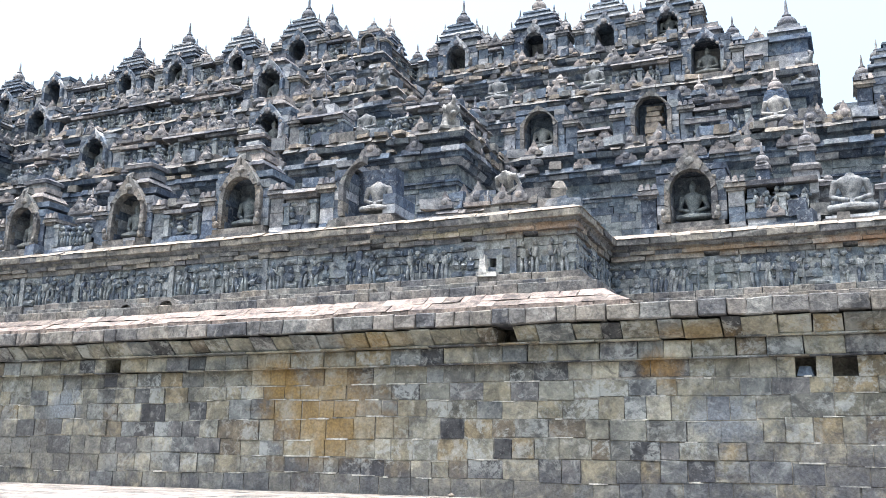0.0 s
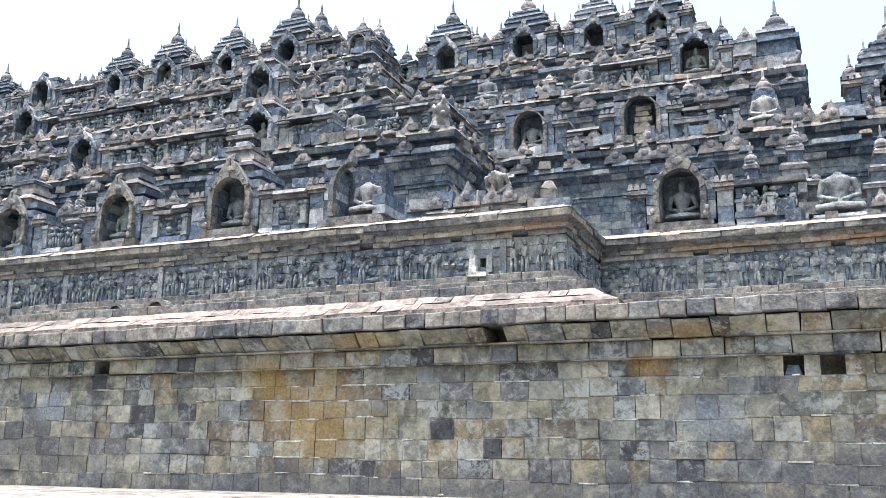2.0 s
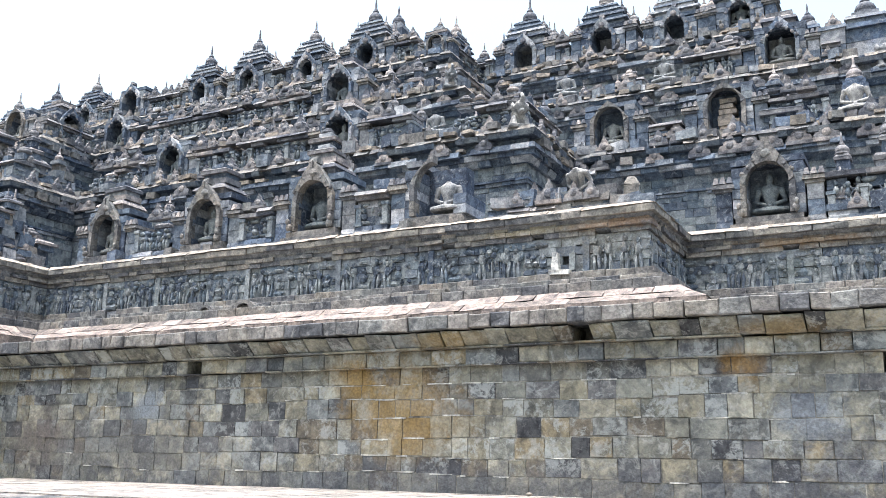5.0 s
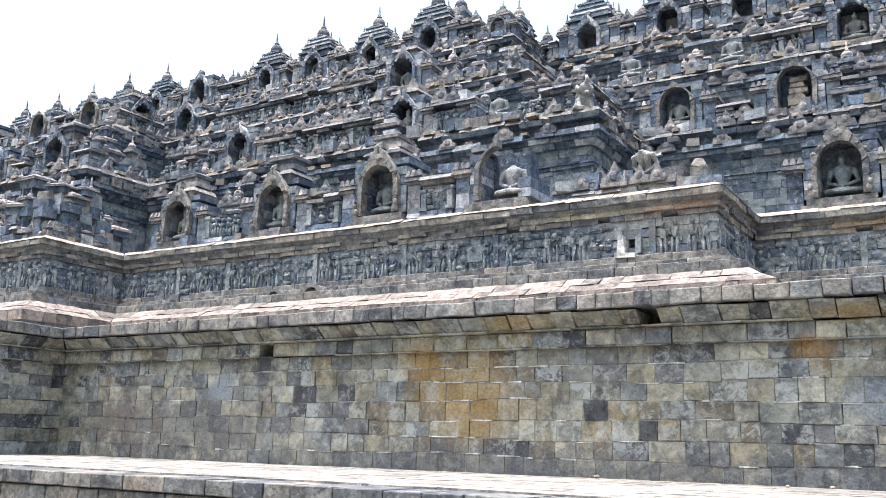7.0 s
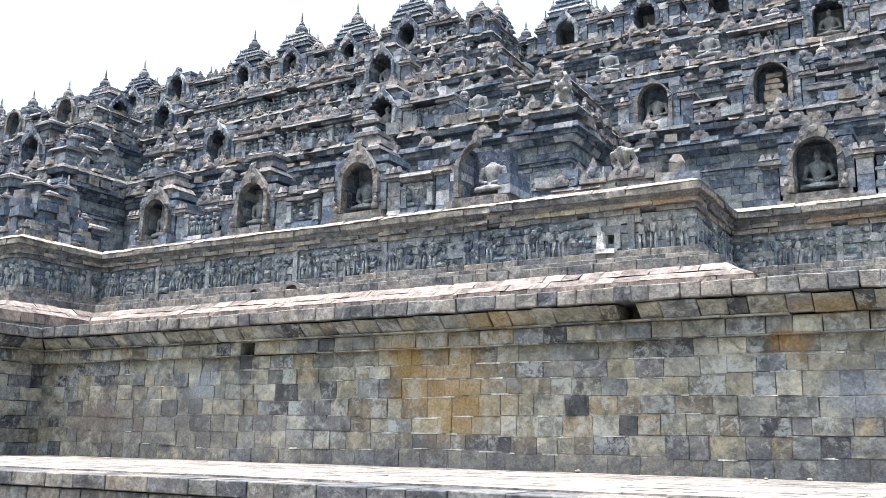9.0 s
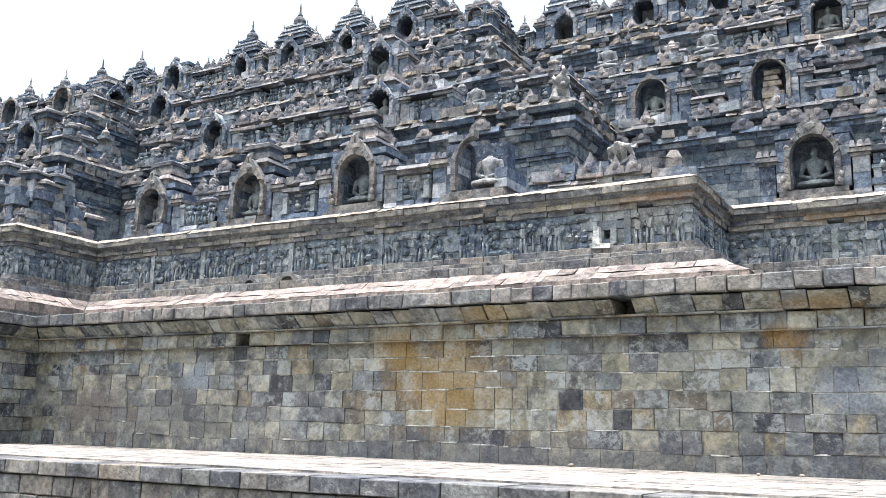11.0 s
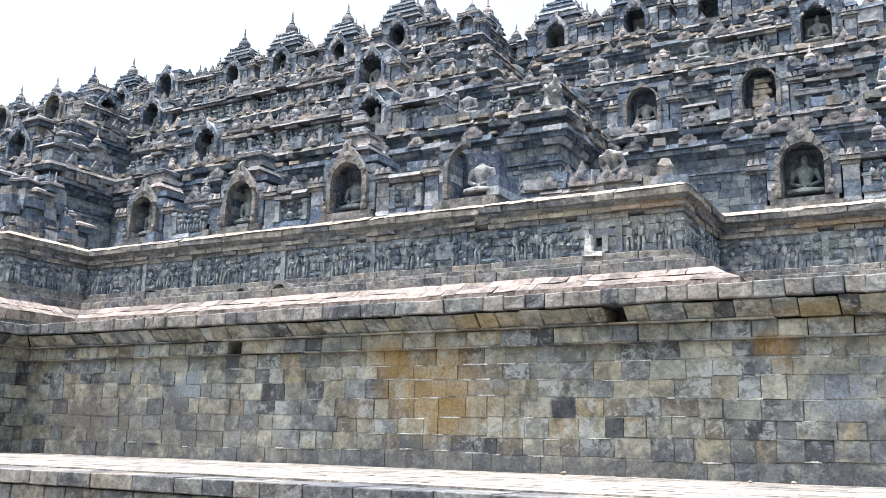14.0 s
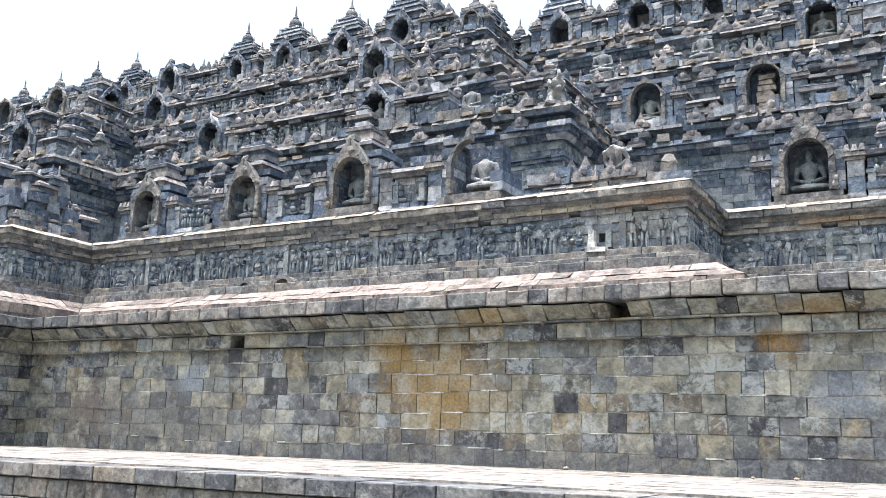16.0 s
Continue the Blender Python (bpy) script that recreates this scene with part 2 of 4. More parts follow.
def lathe(s, profile, cx, cy, cz, n=12):
    """A turned form from (radius, height) pairs."""
    rows = []
    for r, h in profile:
        rows.append([(cx + r * math.cos(2 * math.pi * i / n), cy + r * math.sin(2 * math.pi * i / n), cz + h) for i in range(n)])
    verts = [p for row in rows for p in row]
    faces = []
    for k in range(len(rows) - 1):
        for i in range(n):
            a, b = k * n + i, k * n + (i + 1) % n
            faces.append((a, b, b + n, a + n))
    faces.append(tuple(range(n))[::-1])
    faces.append(tuple(range((len(rows) - 1) * n, len(rows) * n)))
    s.add(verts, faces)


def blob(s, c, r, rot=(0, 0, 0), n=10, m=7, wear=0.0):
    """A rounded lump: an ellipsoid with half-axes r, turned by rot degrees."""
    R = Euler([radians(a) for a in rot]).to_matrix()
    verts, faces = [], []
    for k in range(m + 1):
        ph = math.pi * k / m
        for i in range(n):
            th = 2 * math.pi * i / n
            k_ = 1.0 + (RNG.uniform(-wear, wear) if wear else 0.0)
            p = R @ Vector((r[0] * math.sin(ph) * math.cos(th), r[1] * math.sin(ph) * math.sin(th), -r[2] * math.cos(ph)))
            p *= k_
            verts.append((c[0] + p.x, c[1] + p.y, c[2] + p.z))
    for k in range(m):
        for i in range(n):
            a, b = k * n + i, k * n + (i + 1) % n
            faces.append((a, b, b + n, a + n))
    s.add(verts, faces)


def outward(p, q):
    d = (q - p).normalized()
    return Vector((d.y, -d.x))


def offset(plan, out):
    """A plan line moved outward by out, mitred at its square corners."""
    pts = [Vector(p) for p in plan]
    res = []
    for i, p in enumerate(pts):
        n = Vector((0, 0))
        if i > 0:
            n += outward(pts[i - 1], p)
        if i < len(pts) - 1:
            n += outward(p, pts[i + 1])
        res.append(p + n * out)
    return res


def sweep(s, plan, profile):
    """A solid skin along a plan line from (out, z) pairs, bottom to top."""
    lines = [offset(plan, o) for o, z in profile]
    n = len(plan)
    verts = [(p.x, p.y, z) for line, (o, z) in zip(lines, profile) for p in line]
    faces = []
    for k in range(len(profile) - 1):
        for i in range(n - 1):
            a = k * n + i
            faces.append((a, a + 1, a + 1 + n, a + n))
    s.add(verts, faces)


def course(s, plan, out, z0, z1, wide=(0.3, 0.6), depth=0.3, jit=0.006, gap=0.008, proud=0.012, lip=0.0, back=0.0, drop=0.0, span=None, skip=(), emit=None, soft=0.0):
    """One row of squared stones along a plan line. back: the top front edge leans back; lip: and comes down; drop: share left out."""
    pts = offset(plan, out)
    tops = offset(plan, out - back)
    for p, q, pt, qt in zip(pts[:-1], pts[1:], tops[:-1], tops[1:]):
        d = (q - p).normalized()
        n = outward(p, q)
        length = (q - p).length
        u = 0.004
        while u < length - 0.03:
            w = min(RNG.uniform(*wide), length - u)
            if length - u - w < wide[0] * 0.5:
                w = length - u
            for k0, k1 in skip:
                v0, v1 = (k0 - p.x) / d.x if abs(d.x) > 0.5 else -9.0, (k1 - p.x) / d.x if abs(d.x) > 0.5 else -9.0
                if v0 - 0.02 < u < v1:
                    u = v1
                elif u < v0 < u + w:
                    w = v0 - u
            a, b = u + gap * 0.5, u + w - gap * 0.5
            u += w
            mid = p + d * (a + b) * 0.5
            if span and not (span[0] < mid.x < span[1]):
                continue
            if drop and RNG.random() < drop:
                continue
            o = RNG.uniform(-proud, proud)
            j = lambda: RNG.uniform(-jit, jit)
            vs = []
            fix_a = (pt - p).dot(d) if a < 0.05 else 0.0
            fix_b = (qt - q).dot(d) if b > length - 0.05 else 0.0
            for z, lean in ((z0 + gap * 0.5, 0.0), (z1 - gap * 0.5, back)):
                for t, y in ((a, 0.0), (b, 0.0), (b, -depth), (a, -depth)):
                    front = y == 0.0
                    if lean:
                        t += fix_a if t == a else fix_b
                    c = p + d * (t + j()) + n * (y + o - (lean if front else 0.0) + j())
                    zz = z - (lip if (front and z > z0 + gap) else 0.0)
                    vs.append((c.x, c.y, zz + j()))
            if soft:
                mid_v = [vs[0], vs[1], vs[5], vs[4]]
                cen = [sum(v[k] for v in mid_v) / 4 for k in range(3)]
                size = max(0.05, z1 - z0)
                cap = []
                for v in mid_v:
                    c = [v[k] + (cen[k] - v[k]) * min(0.4, 2 * soft / (w if k < 2 else size)) for k in range(3)]
                    cap.append((c[0] + n.x * soft * 0.7, c[1] + n.y * soft * 0.7, c[2]))
                fs = [f for f in BOX if f != (0, 1, 5, 4)] + [(8, 9, 10, 11), (0, 1, 9, 8), (1, 5, 10, 9), (5, 4, 11, 10), (4, 0, 8, 11)]
                s.add(vs + cap, fs)
                continue
            if emit:
                one = Soup()
                one.add(vs, BOX)
                emit(one)
            else:
                s.add(vs, BOX)


def courses(s, plan, out, z0, z1, height=0.24, **kw):
    n = max(1, round((z1 - z0) / height))
    for i in range(n):
        course(s, plan, out, z0 + (z1 - z0) * i / n, z0 + (z1 - z0) * (i + 1) / n, **kw)


# ---- the plan: concentric stepped rings ----
XI, XO, XE = -22.05, -4.85, 8.3
LY, AY, BY, CY = 15.4, 18.05, 21.05, 24.05
B2, B3 = 4.45, 8.65


def ring(s):
    """The plan line of the wall that stands s metres behind the first one."""
    return [(-62 - s, LY + s), (XI - s, LY + s), (XI - s, AY + s), (XO - s, AY + s), (XO - s, BY + s), (XE - s, BY + s), (XE - s, CY + s), (46, CY + s)]


RISE = [6.9, 10.45, 13.9, 17.35]
BACK = [0.0, B2, B3, 12.75]
PLANS = [ring(0.0), ring(B2), ring(B3)[:-3] + [(XE - B3 - 0.25, BY + B3)] + [(XE - B3 - 0.25, 37.0), (46, 37.0)],
         [(-75, 30.8), (XO - 11.3, 30.8), (XO - 11.3, 33.8), (XE - 12.55, 33.8), (XE - 12.55, 47.0), (46, 47.0)]]
LOWER = [(-70, 8.9), (-15.4, 8.9), (-15.4, 11.5), (46, 11.5)]
LEDGE = [(-70, 6.8), (46, 6.8)]

# ---- ground ----
s = Soup()
s.add([(-1500, -1500, 0), (1500, -1500, 0), (1500, 1500, 0), (-1500, 1500, 0)], [(0, 1, 2, 3)])
tagged(new("ground", s.mesh("ground", EARTH)), "pale trodden earth round the temple", "ground", kind="structure")

# ---- the low ledge in front of the base ----
ledge = thing("pavement", "low stone ledge with sun-bleached paving at the foot of the base wall", "ledge", kind="structure")
s = Soup()
sweep(s, LEDGE, [(-0.05, 0.0), (-0.05, 1.15), (-5.2, 1.15)])
part("core", s, CORNICE_STONE, ledge)
s = Soup()
courses(s, LEDGE, 0.0, 0.0, 1.04, height=0.208, wide=(0.25, 0.5), depth=0.4, soft=0.012)
part("masonry", s, CORNICE_STONE, ledge, kind="stuff")
s = Soup()
course(s, LEDGE, 0.04, 1.045, 1.2, wide=(0.3, 0.6), depth=0.6, jit=0.005, proud=0.006, gap=0.012, soft=0.008)
part("edging", s, CORNICE_STONE, ledge, kind="stuff")

# ---- the base wall ----
base = thing("wall_1", "tall base wall of squared grey and tan stones with a heavy cornice", "wall", kind="structure")
s = Soup()
sweep(s, LOWER, [(-0.28, 0.6), (-0.28, 2.85), (-0.28, 3.0), (-0.3, 3.08), (-0.3, 3.34), (0.3, 3.36), (0.34, 3.44), (-7.2, 3.44)])
part("core", s, CORNICE_STONE, base)
s = Soup()
course(s, LOWER, 0.08, 2.875, 3.095, wide=(0.28, 0.55), depth=0.4, jit=0.008, soft=0.015, skip=((-10.46, -10.18),))
part("string_course", s, BASE_STONE, base, kind="stuff")
s = Soup()
course(s, LOWER, 0.40, 3.31, 3.51, wide=(0.2, 0.42), depth=0.6, jit=0.012, proud=0.02, gap=0.01, soft=0.014)
part("cornice", s, CORNICE_STONE, base, kind="stuff")
s = Soup()
course(s, LOWER, 0.14, 3.10, 3.30, wide=(0.2, 0.46), depth=0.5, jit=0.012, back=-0.2, proud=0.018, gap=0.01, soft=0.018, skip=((-4.03, -3.78),))
part("cornice_bed", s, BASE_STONE, base, kind="stuff")
s = Soup()
course(s, LOWER, 0.185, 3.088, 3.118, wide=(0.3, 0.9), depth=0.3, jit=0.006, proud=0.012, drop=0.12)
course(s, LOWER, 0.105, 2.86, 2.886, wide=(0.3, 0.9), depth=0.3, jit=0.005, proud=0.01, drop=0.15)
part("lip", s, BASE_STONE, base, "thin worn lip under the moulding", kind="stuff")

# ---- the first gallery wall ----
wall_a = thing("wall_2", "carved first gallery wall with pale plinth steps and a projecting coping", "wall", kind="structure")
P1 = PLANS[0]
s = Soup()
sweep(s, P1, [(1.3, 3.3), (1.3, 4.5), (0.72, 4.84), (0.55, 4.86), (0.55, 5.08), (0.06, 5.1), (0.06, 5.38), (-0.24, 5.4), (-0.24, 6.2),
              (0.0, 6.28), (0.04, 6.44), (0.14, 6.56), (0.14, 6.66), (0.0, 6.76), (-1.7, 6.78), (-1.7, 5.2), (-4.8, 5.2)])
part("core", s, DARK_STONE, wall_a)
s = Soup()
course(s, P1, 1.36, 4.3, 4.55, wide=(0.3, 0.6), depth=0.5, jit=0.01)
course(s, P1, 1.35, 4.55, 4.71, wide=(0.3, 0.6), depth=0.6, jit=0.012, back=0.3)
course(s, P1, 1.05, 4.71, 4.885, wide=(0.35, 0.7), depth=0.6, jit=0.014, back=0.27)
part("plinth_slope", s, PLINTH_STONE, wall_a, "sun-bleached sloping plinth", kind="stuff")
s = Soup()
course(s, P1, 0.60, 4.87, 5.11, wide=(0.3, 0.6), depth=0.5, jit=0.012, drop=0.02, soft=0.012)
course(s, P1, 0.34, 4.99, 5.24, wide=(0.3, 0.62), depth=0.5, jit=0.012, drop=0.04, soft=0.01)
course(s, P1, 0.12, 5.11, 5.42, wide=(0.3, 0.62), depth=0.4, jit=0.012, drop=0.02, soft=0.012)
part("plinth_steps", s, CORNICE_STONE, wall_a, kind="stuff")
s = Soup()
course(s, P1, 0.05, 6.18, 6.30, wide=(0.25, 0.6), depth=0.4, jit=0.014, proud=0.025, drop=0.1)
course(s, P1, 0.10, 6.30, 6.40, wide=(0.25, 0.6), depth=0.4, jit=0.014, proud=0.025, drop=0.12)
course(s, P1, 0.06, 6.40, 6.52, wide=(0.25, 0.55), depth=0.4, jit=0.014, proud=0.025)
part("moulding", s, MOULD_STONE, wall_a, kind="stuff")
s = Soup()
course(s, P1, 0.19, 6.52, 6.67, wide=(0.4, 0.9), depth=0.8, jit=0.014, proud=0.02, soft=0.012)
part("coping", s, MOULD_STONE, wall_a, kind="stuff")
s = Soup()
course(s, P1, 0.22, 6.67, 6.80, wide=(0.35, 0.8), depth=0.9, jit=0.014, back=0.2, lip=0.01, proud=0.02)
part("coping_top", s, PALE_STONE, wall_a, "pale weathered coping", kind="stuff")


def relief(s, p, q, z0, z1, seed, depth=0.1, panel=2.2, avoid=(-9, -9)):
    """A carved band from p to q: rows of standing and seated figures, trees and plain pilasters, half sunk in the wall."""
    rng = random.Random(seed)
    p, q = Vector(p), Vector(q)
    n, d, length = outward(p, q), (q - p).normalized(), (q - p).length
    turn = math.degrees(math.atan2(d.y, d.x))
    tall = z1 - z0

    def lump(u, z, ru, rz, deep, lean=0.0):
        c = p + d * u + n * 0.01
        if avoid[0] < c.x < avoid[1]:
            return
        blob(s, (c.x, c.y, z0 + z), (ru, deep, rz), (0, lean, turn), n=7, m=4, wear=0.28)

    u, last, gap_w = 0.14, 0.0, panel
    while u < length - 0.12:
        k = rng.random()
        if u - last > gap_w:
            gap_w = panel * rng.uniform(0.7, 1.7)
            c0, c1 = p + d * (u - 0.09), p + d * (u + 0.05) + n * depth * 0.5
            block(s, min(c0.x, c1.x), max(c0.x, c1.x), min(c0.y, c1.y), max(c0.y, c1.y), z0, z1, jit=0.008)
            last = u
            u += 0.2
        elif k < 0.6:
            t = tall * rng.uniform(0.74, 0.9)
            lean = rng.uniform(-9, 9)
            lump(u + rng.uniform(-0.02, 0.02), t, 0.055, 0.07, depth)
            lump(u, t * 0.70, 0.085, 0.17 * tall, depth, lean)
            lump(u - 0.045, t * 0.28, 0.045, 0.27 * tall, depth * 0.9, rng.uniform(-8, 8))
            lump(u + 0.05, t * 0.28, 0.045, 0.27 * tall, depth * 0.9, rng.uniform(-8, 8))
            side = rng.choice((-1, 1))
            lump(u + side * 0.11, t * 0.72, 0.03, 0.13 * tall, depth * 0.8, side * rng.uniform(10, 50))
            u += rng.uniform(0.2, 0.3)
        elif k < 0.8:
            t = tall * rng.uniform(0.5, 0.64)
            lump(u, t, 0.06, 0.07, depth)
            lump(u, t * 0.64, 0.1, 0.15 * tall, depth)
            lump(u, t * 0.2, 0.17, 0.09 * tall, depth * 0.6)
            lump(u, tall * 0.86, 0.17, 0.05, depth * 0.7)
            u += rng.uniform(0.3, 0.42)
        elif k < 0.93:
            lump(u, tall * 0.3, 0.03, 0.3 * tall, depth * 0.7)
            for _ in range(5):
                lump(u + rng.uniform(-0.11, 0.11), tall * rng.uniform(0.5, 0.92), 0.07, 0.06, depth * rng.uniform(0.6, 1.0))
            u += rng.uniform(0.24, 0.34)
        else:
            u += rng.uniform(0.1, 0.3)
    for _ in range(int(length * 11)):
        lump(rng.uniform(0.05, length - 0.05), rng.uniform(0.04, tall - 0.05), rng.uniform(0.02, 0.06), rng.uniform(0.02, 0.07), depth * rng.uniform(0.35, 0.9), rng.uniform(-40, 40))


for i, (a, b) in enumerate(zip(P1[:-2], P1[1:-1])):
    if a[0] < -40:
        a = (-32.0, a[1])
    s = Soup()
    relief(s, a, b, 5.41, 6.17, 20 + i, depth=0.055 if a[0] > -5 else 0.085, avoid=(-7.0, -6.3))
    part("relief_band", s, RELIEF_STONE, wall_a, "band of weathered carved figures", kind="stuff")
s = Soup()
for i in range(4):
    course(s, P1, -0.01, 5.41 + 0.195 * i, 5.41 + 0.195 * (i + 1), wide=(0.25, 0.55), depth=0.25, jit=0.008, proud=0.025, span=(-40, 9), skip=((-6.66, -6.48),) if i == 1 else ())
part("masonry", s, RELIEF_STONE, wall_a, kind="stuff")

# ---- the three upper gallery walls ----
for k in (1, 2, 3):
    Z, plan = RISE[k], PLANS[k]
    w = thing("wall_%d" % (k + 2), "dark moulded gallery wall of stacked weathered stone courses", "wall", kind="structure")
    s = Soup()
    sweep(s, plan, [(-0.06, Z - 4.2), (-0.06, Z - 1.0), (0.3, Z - 0.6), (0.1, Z - 0.45), (0.1, Z - 0.25), (0.3, Z - 0.1), (0.2, Z - 0.06), (-1.7, Z - 0.06), (-1.7, Z - 1.6), (-4.4, Z - 1.6)])
    part("core", s, DARK_STONE, w)
    s = Soup()
    seen = (-48.0, 9.0)
    courses(s, plan, 0.0, Z - 2.6, Z - 0.95, height=0.24, wide=(0.22, 0.55), depth=0.3, jit=0.008, proud=0.01, span=seen)
    part("masonry", s, RELIEF_STONE, w, kind="stuff")
    s = Soup()
    for o, z0, z1, lean in ((0.12, -0.95, -0.80, -0.1), (0.30, -0.80, -0.66, 0.0), (0.42, -0.66, -0.50, 0.03), (0.08, -0.50, -0.28, 0.05), (0.36, -0.28, -0.14, -0.06)):
        course(s, plan, o, Z + z0, Z + z1, wide=(0.25, 0.65), depth=0.7, jit=0.012, back=lean, proud=0.04, span=seen, drop=0.15)
    for o, z0, z1, lean in ((0.06, -1.52, -1.42, 0.0), (0.10, -1.42, -1.34, 0.05)):
        course(s, plan, o, Z + z0, Z + z1, wide=(0.25, 0.65), depth=0.4, jit=0.012, back=lean, proud=0.02, span=seen, drop=0.06)
    part("moulding", s, DARK_STONE, w, kind="stuff")
    s = Soup()
    course(s, plan, 0.44, Z - 0.14, Z + 0.02, wide=(0.28, 0.7), depth=0.9, jit=0.02, back=0.1, lip=0.03, proud=0.05, span=seen, drop=0.16)
    part("coping", s, CORNICE_STONE, w, kind="stuff")

# ---- shrines, statues and ornaments: one of each kind, then copies ----
STUPA = [(0.31, 0.0), (0.32, 0.05), (0.25, 0.07), (0.28, 0.12), (0.285, 0.19), (0.25, 0.28), (0.17, 0.36), (0.10, 0.39), (0.13, 0.41), (0.13, 0.45), (0.075, 0.47), (0.07, 0.54), (0.05, 0.57), (0.045, 0.72), (0.022, 0.94)]


def arch_pieces(w, spring, apex, foot, thick, peak, depth, y0=0.0, upto=1.0):
    """A stone arch with a pointed gable, cut from wedge stones; upto leaves the last ones out."""
    n, made = 20, []

    def at(t):
        if t < 0.2 or t > 0.8:
            k = t / 0.2 if t < 0.2 else (1 - t) / 0.2
            sx = -1 if t < 0.2 else 1
            return (sx * w, foot + (spring - foot) * k), (sx * (w + thick), foot + (spring + 0.1 - foot) * k)
        a = math.pi * (1 - (t - 0.2) / 0.6)
        k = abs(math.cos(a))
        return ((w * math.cos(a), spring + (apex - spring) * math.sin(a) ** 0.9),
                ((w + thick) * math.copysign(k ** 0.9, math.cos(a)), spring + 0.1 + (peak - spring - 0.1) * (1 - k) ** 0.75))

    for a in range(0, n, 2):
        if a >= n * upto:
            break
        o = RNG.uniform(-0.018, 0.018)
        vs = []
        for t in (a / n + 0.002, (a + 1) / n, (a + 2) / n - 0.002):
            (ix, iz), (ox, oz) = at(t)
            j = lambda: RNG.uniform(-0.009, 0.009)
            vs += [(ix + j(), y0 + o + j(), iz + j()), (ox + j(), y0 + o + j(), oz + j()), (ox, y0 + depth, oz), (ix, y0 + depth, iz)]
        made.append(Soup())
        made[-1].add(vs, [(0, 1, 5, 4), (4, 5, 9, 8), (1, 2, 6, 5), (5, 6, 10, 9), (3, 0, 4, 7), (7, 4, 8, 11), (0, 3, 2, 1), (8, 9, 10, 11), (2, 3, 7, 6), (6, 7, 11, 10)])
    return made


def niche_shrine(label, roof, gable=True, half=False, deep=False):
    """A niche with plinth, piers, gabled arch, side wings and, where it is left, a stepped roof with small stupas."""
    e = thing("niche_shrine", label, "shrine", "niche shrines")
    low = roof == "full"
    w, spring, apex = (0.37, 0.85, 1.24) if low else (0.475, 1.06, 1.6)
    lid = 1.26 if low else 1.61
    s = Soup()
    block(s, -0.86, 0.86, -0.14, 1.15, 0.0, 0.17, jit=0.012, lip=0.01)
    block(s, -0.74, 0.74, -0.06, 1.1, 0.17, 0.34, jit=0.012, lip=0.02)
    part("plinth", s, CORNICE_STONE, e)
    for sx in (-1, 1):
        z, pier = 0.34, None
        while z < (0.75 if half and sx > 0 else lid) - 0.1:
            h = RNG.uniform(0.19, 0.27)
            x0, x1 = sorted((sx * w, sx * 0.80))
            s = Soup()
            block(s, x0, x1, 0.06 + RNG.uniform(-0.012, 0.012), 1.1, z, min(z + h, lid + 0.01) - 0.008, jit=0.008)
            pier = part("stone", s, DARK_STONE, pier) if pier else part("pier", s, DARK_STONE, e)
            if pier.name.startswith("stone"):
                pier = pier.parent
            z += h
    s = Soup()
    block(s, -0.5, 0.5, 0.95 if deep else 0.66, 1.1, 0.34, lid + 0.01, jit=0.006)
    part("back_wall", s, DARK_STONE, e)
    s = Soup()
    block(s, -0.82, -0.4 if half else 0.82, 0.12, 1.12, lid, lid + 0.15, jit=0.01)
    part("lintel", s, DARK_STONE, e)
    peak = 1.66 if low else (1.98 if deep else 2.12) if gable else 1.78
    arch = None
    for one in arch_pieces(w, spring, apex, 0.34, 0.13, peak, 0.26, -0.08, 0.5 if half else 1.0):
        if arch:
            part("stone", one, DARK_STONE if low or deep else CORNICE_STONE, arch)
        else:
            arch = part("arch", one, DARK_STONE if low or deep else CORNICE_STONE, e, "grey stone arch with a pointed gable")
    if gable:
        s = Soup()
        pz = peak - 0.32
        blob(s, (0, -0.08, pz), (0.13, 0.05, 0.11), n=8, m=5, wear=0.2)
        block(s, -0.11, 0.11, -0.05, 0.2, peak - 0.07, peak + 0.09, jit=0.03, top=0.03)
        for a in (-0.55, -0.4, -0.25, 0.25, 0.4, 0.55):
            blob(s, (a * (w + 0.14) / 0.62, -0.06, peak - 0.24 - abs(a) * 0.95), (0.06, 0.05, 0.06), n=6, m=4, wear=0.25)
        part("gable_ornament", s, ORNAMENT_STONE if deep or low else CORNICE_STONE, e, kind="stuff")
        for sx in (-1, 1):
            s = Soup()
            blob(s, (sx * 0.60, -0.14, 0.42), (0.09, 0.07, 0.10), n=7, m=5)
            blob(s, (sx * 0.63, -0.16, 0.56), (0.06, 0.06, 0.09), n=7, m=5)
            part("arch_foot", s, CORNICE_STONE, e)
    for sx in (-1,) if half else (-1, 1):
        s = Soup()
        x0, x1 = sorted((sx * 0.78, sx * 1.24))
        block(s, x0 + 0.05, x1 - 0.05, 0.09, 0.9, 0.26, 0.62, jit=0.006)
        block(s, x0 + 0.05, x1 - 0.05, 0.10, 0.9, 0.63, 1.0, jit=0.006)
        wing = part("wing", s, DARK_STONE, e)
        s = Soup()
        block(s, x0, x1, 0.02, 0.95, 0.0, 0.14, jit=0.01)
        block(s, x0 + 0.03, x1 - 0.03, 0.06, 0.9, 0.14, 0.26, jit=0.01, top=0.02)
        part("wing_base", s, DARK_STONE, wing)
        s = Soup()
        block(s, x0 + 0.02, x1 - 0.02, 0.05, 0.92, 1.0, 1.08, jit=0.008)
        block(s, x0 - 0.04, x1 + 0.04, 0.0, 0.96, 1.08, 1.2, jit=0.012, lip=0.02, top=0.02)
        part("wing_cornice", s, CORNICE_STONE, wing)
        xm = (x0 + x1) / 2
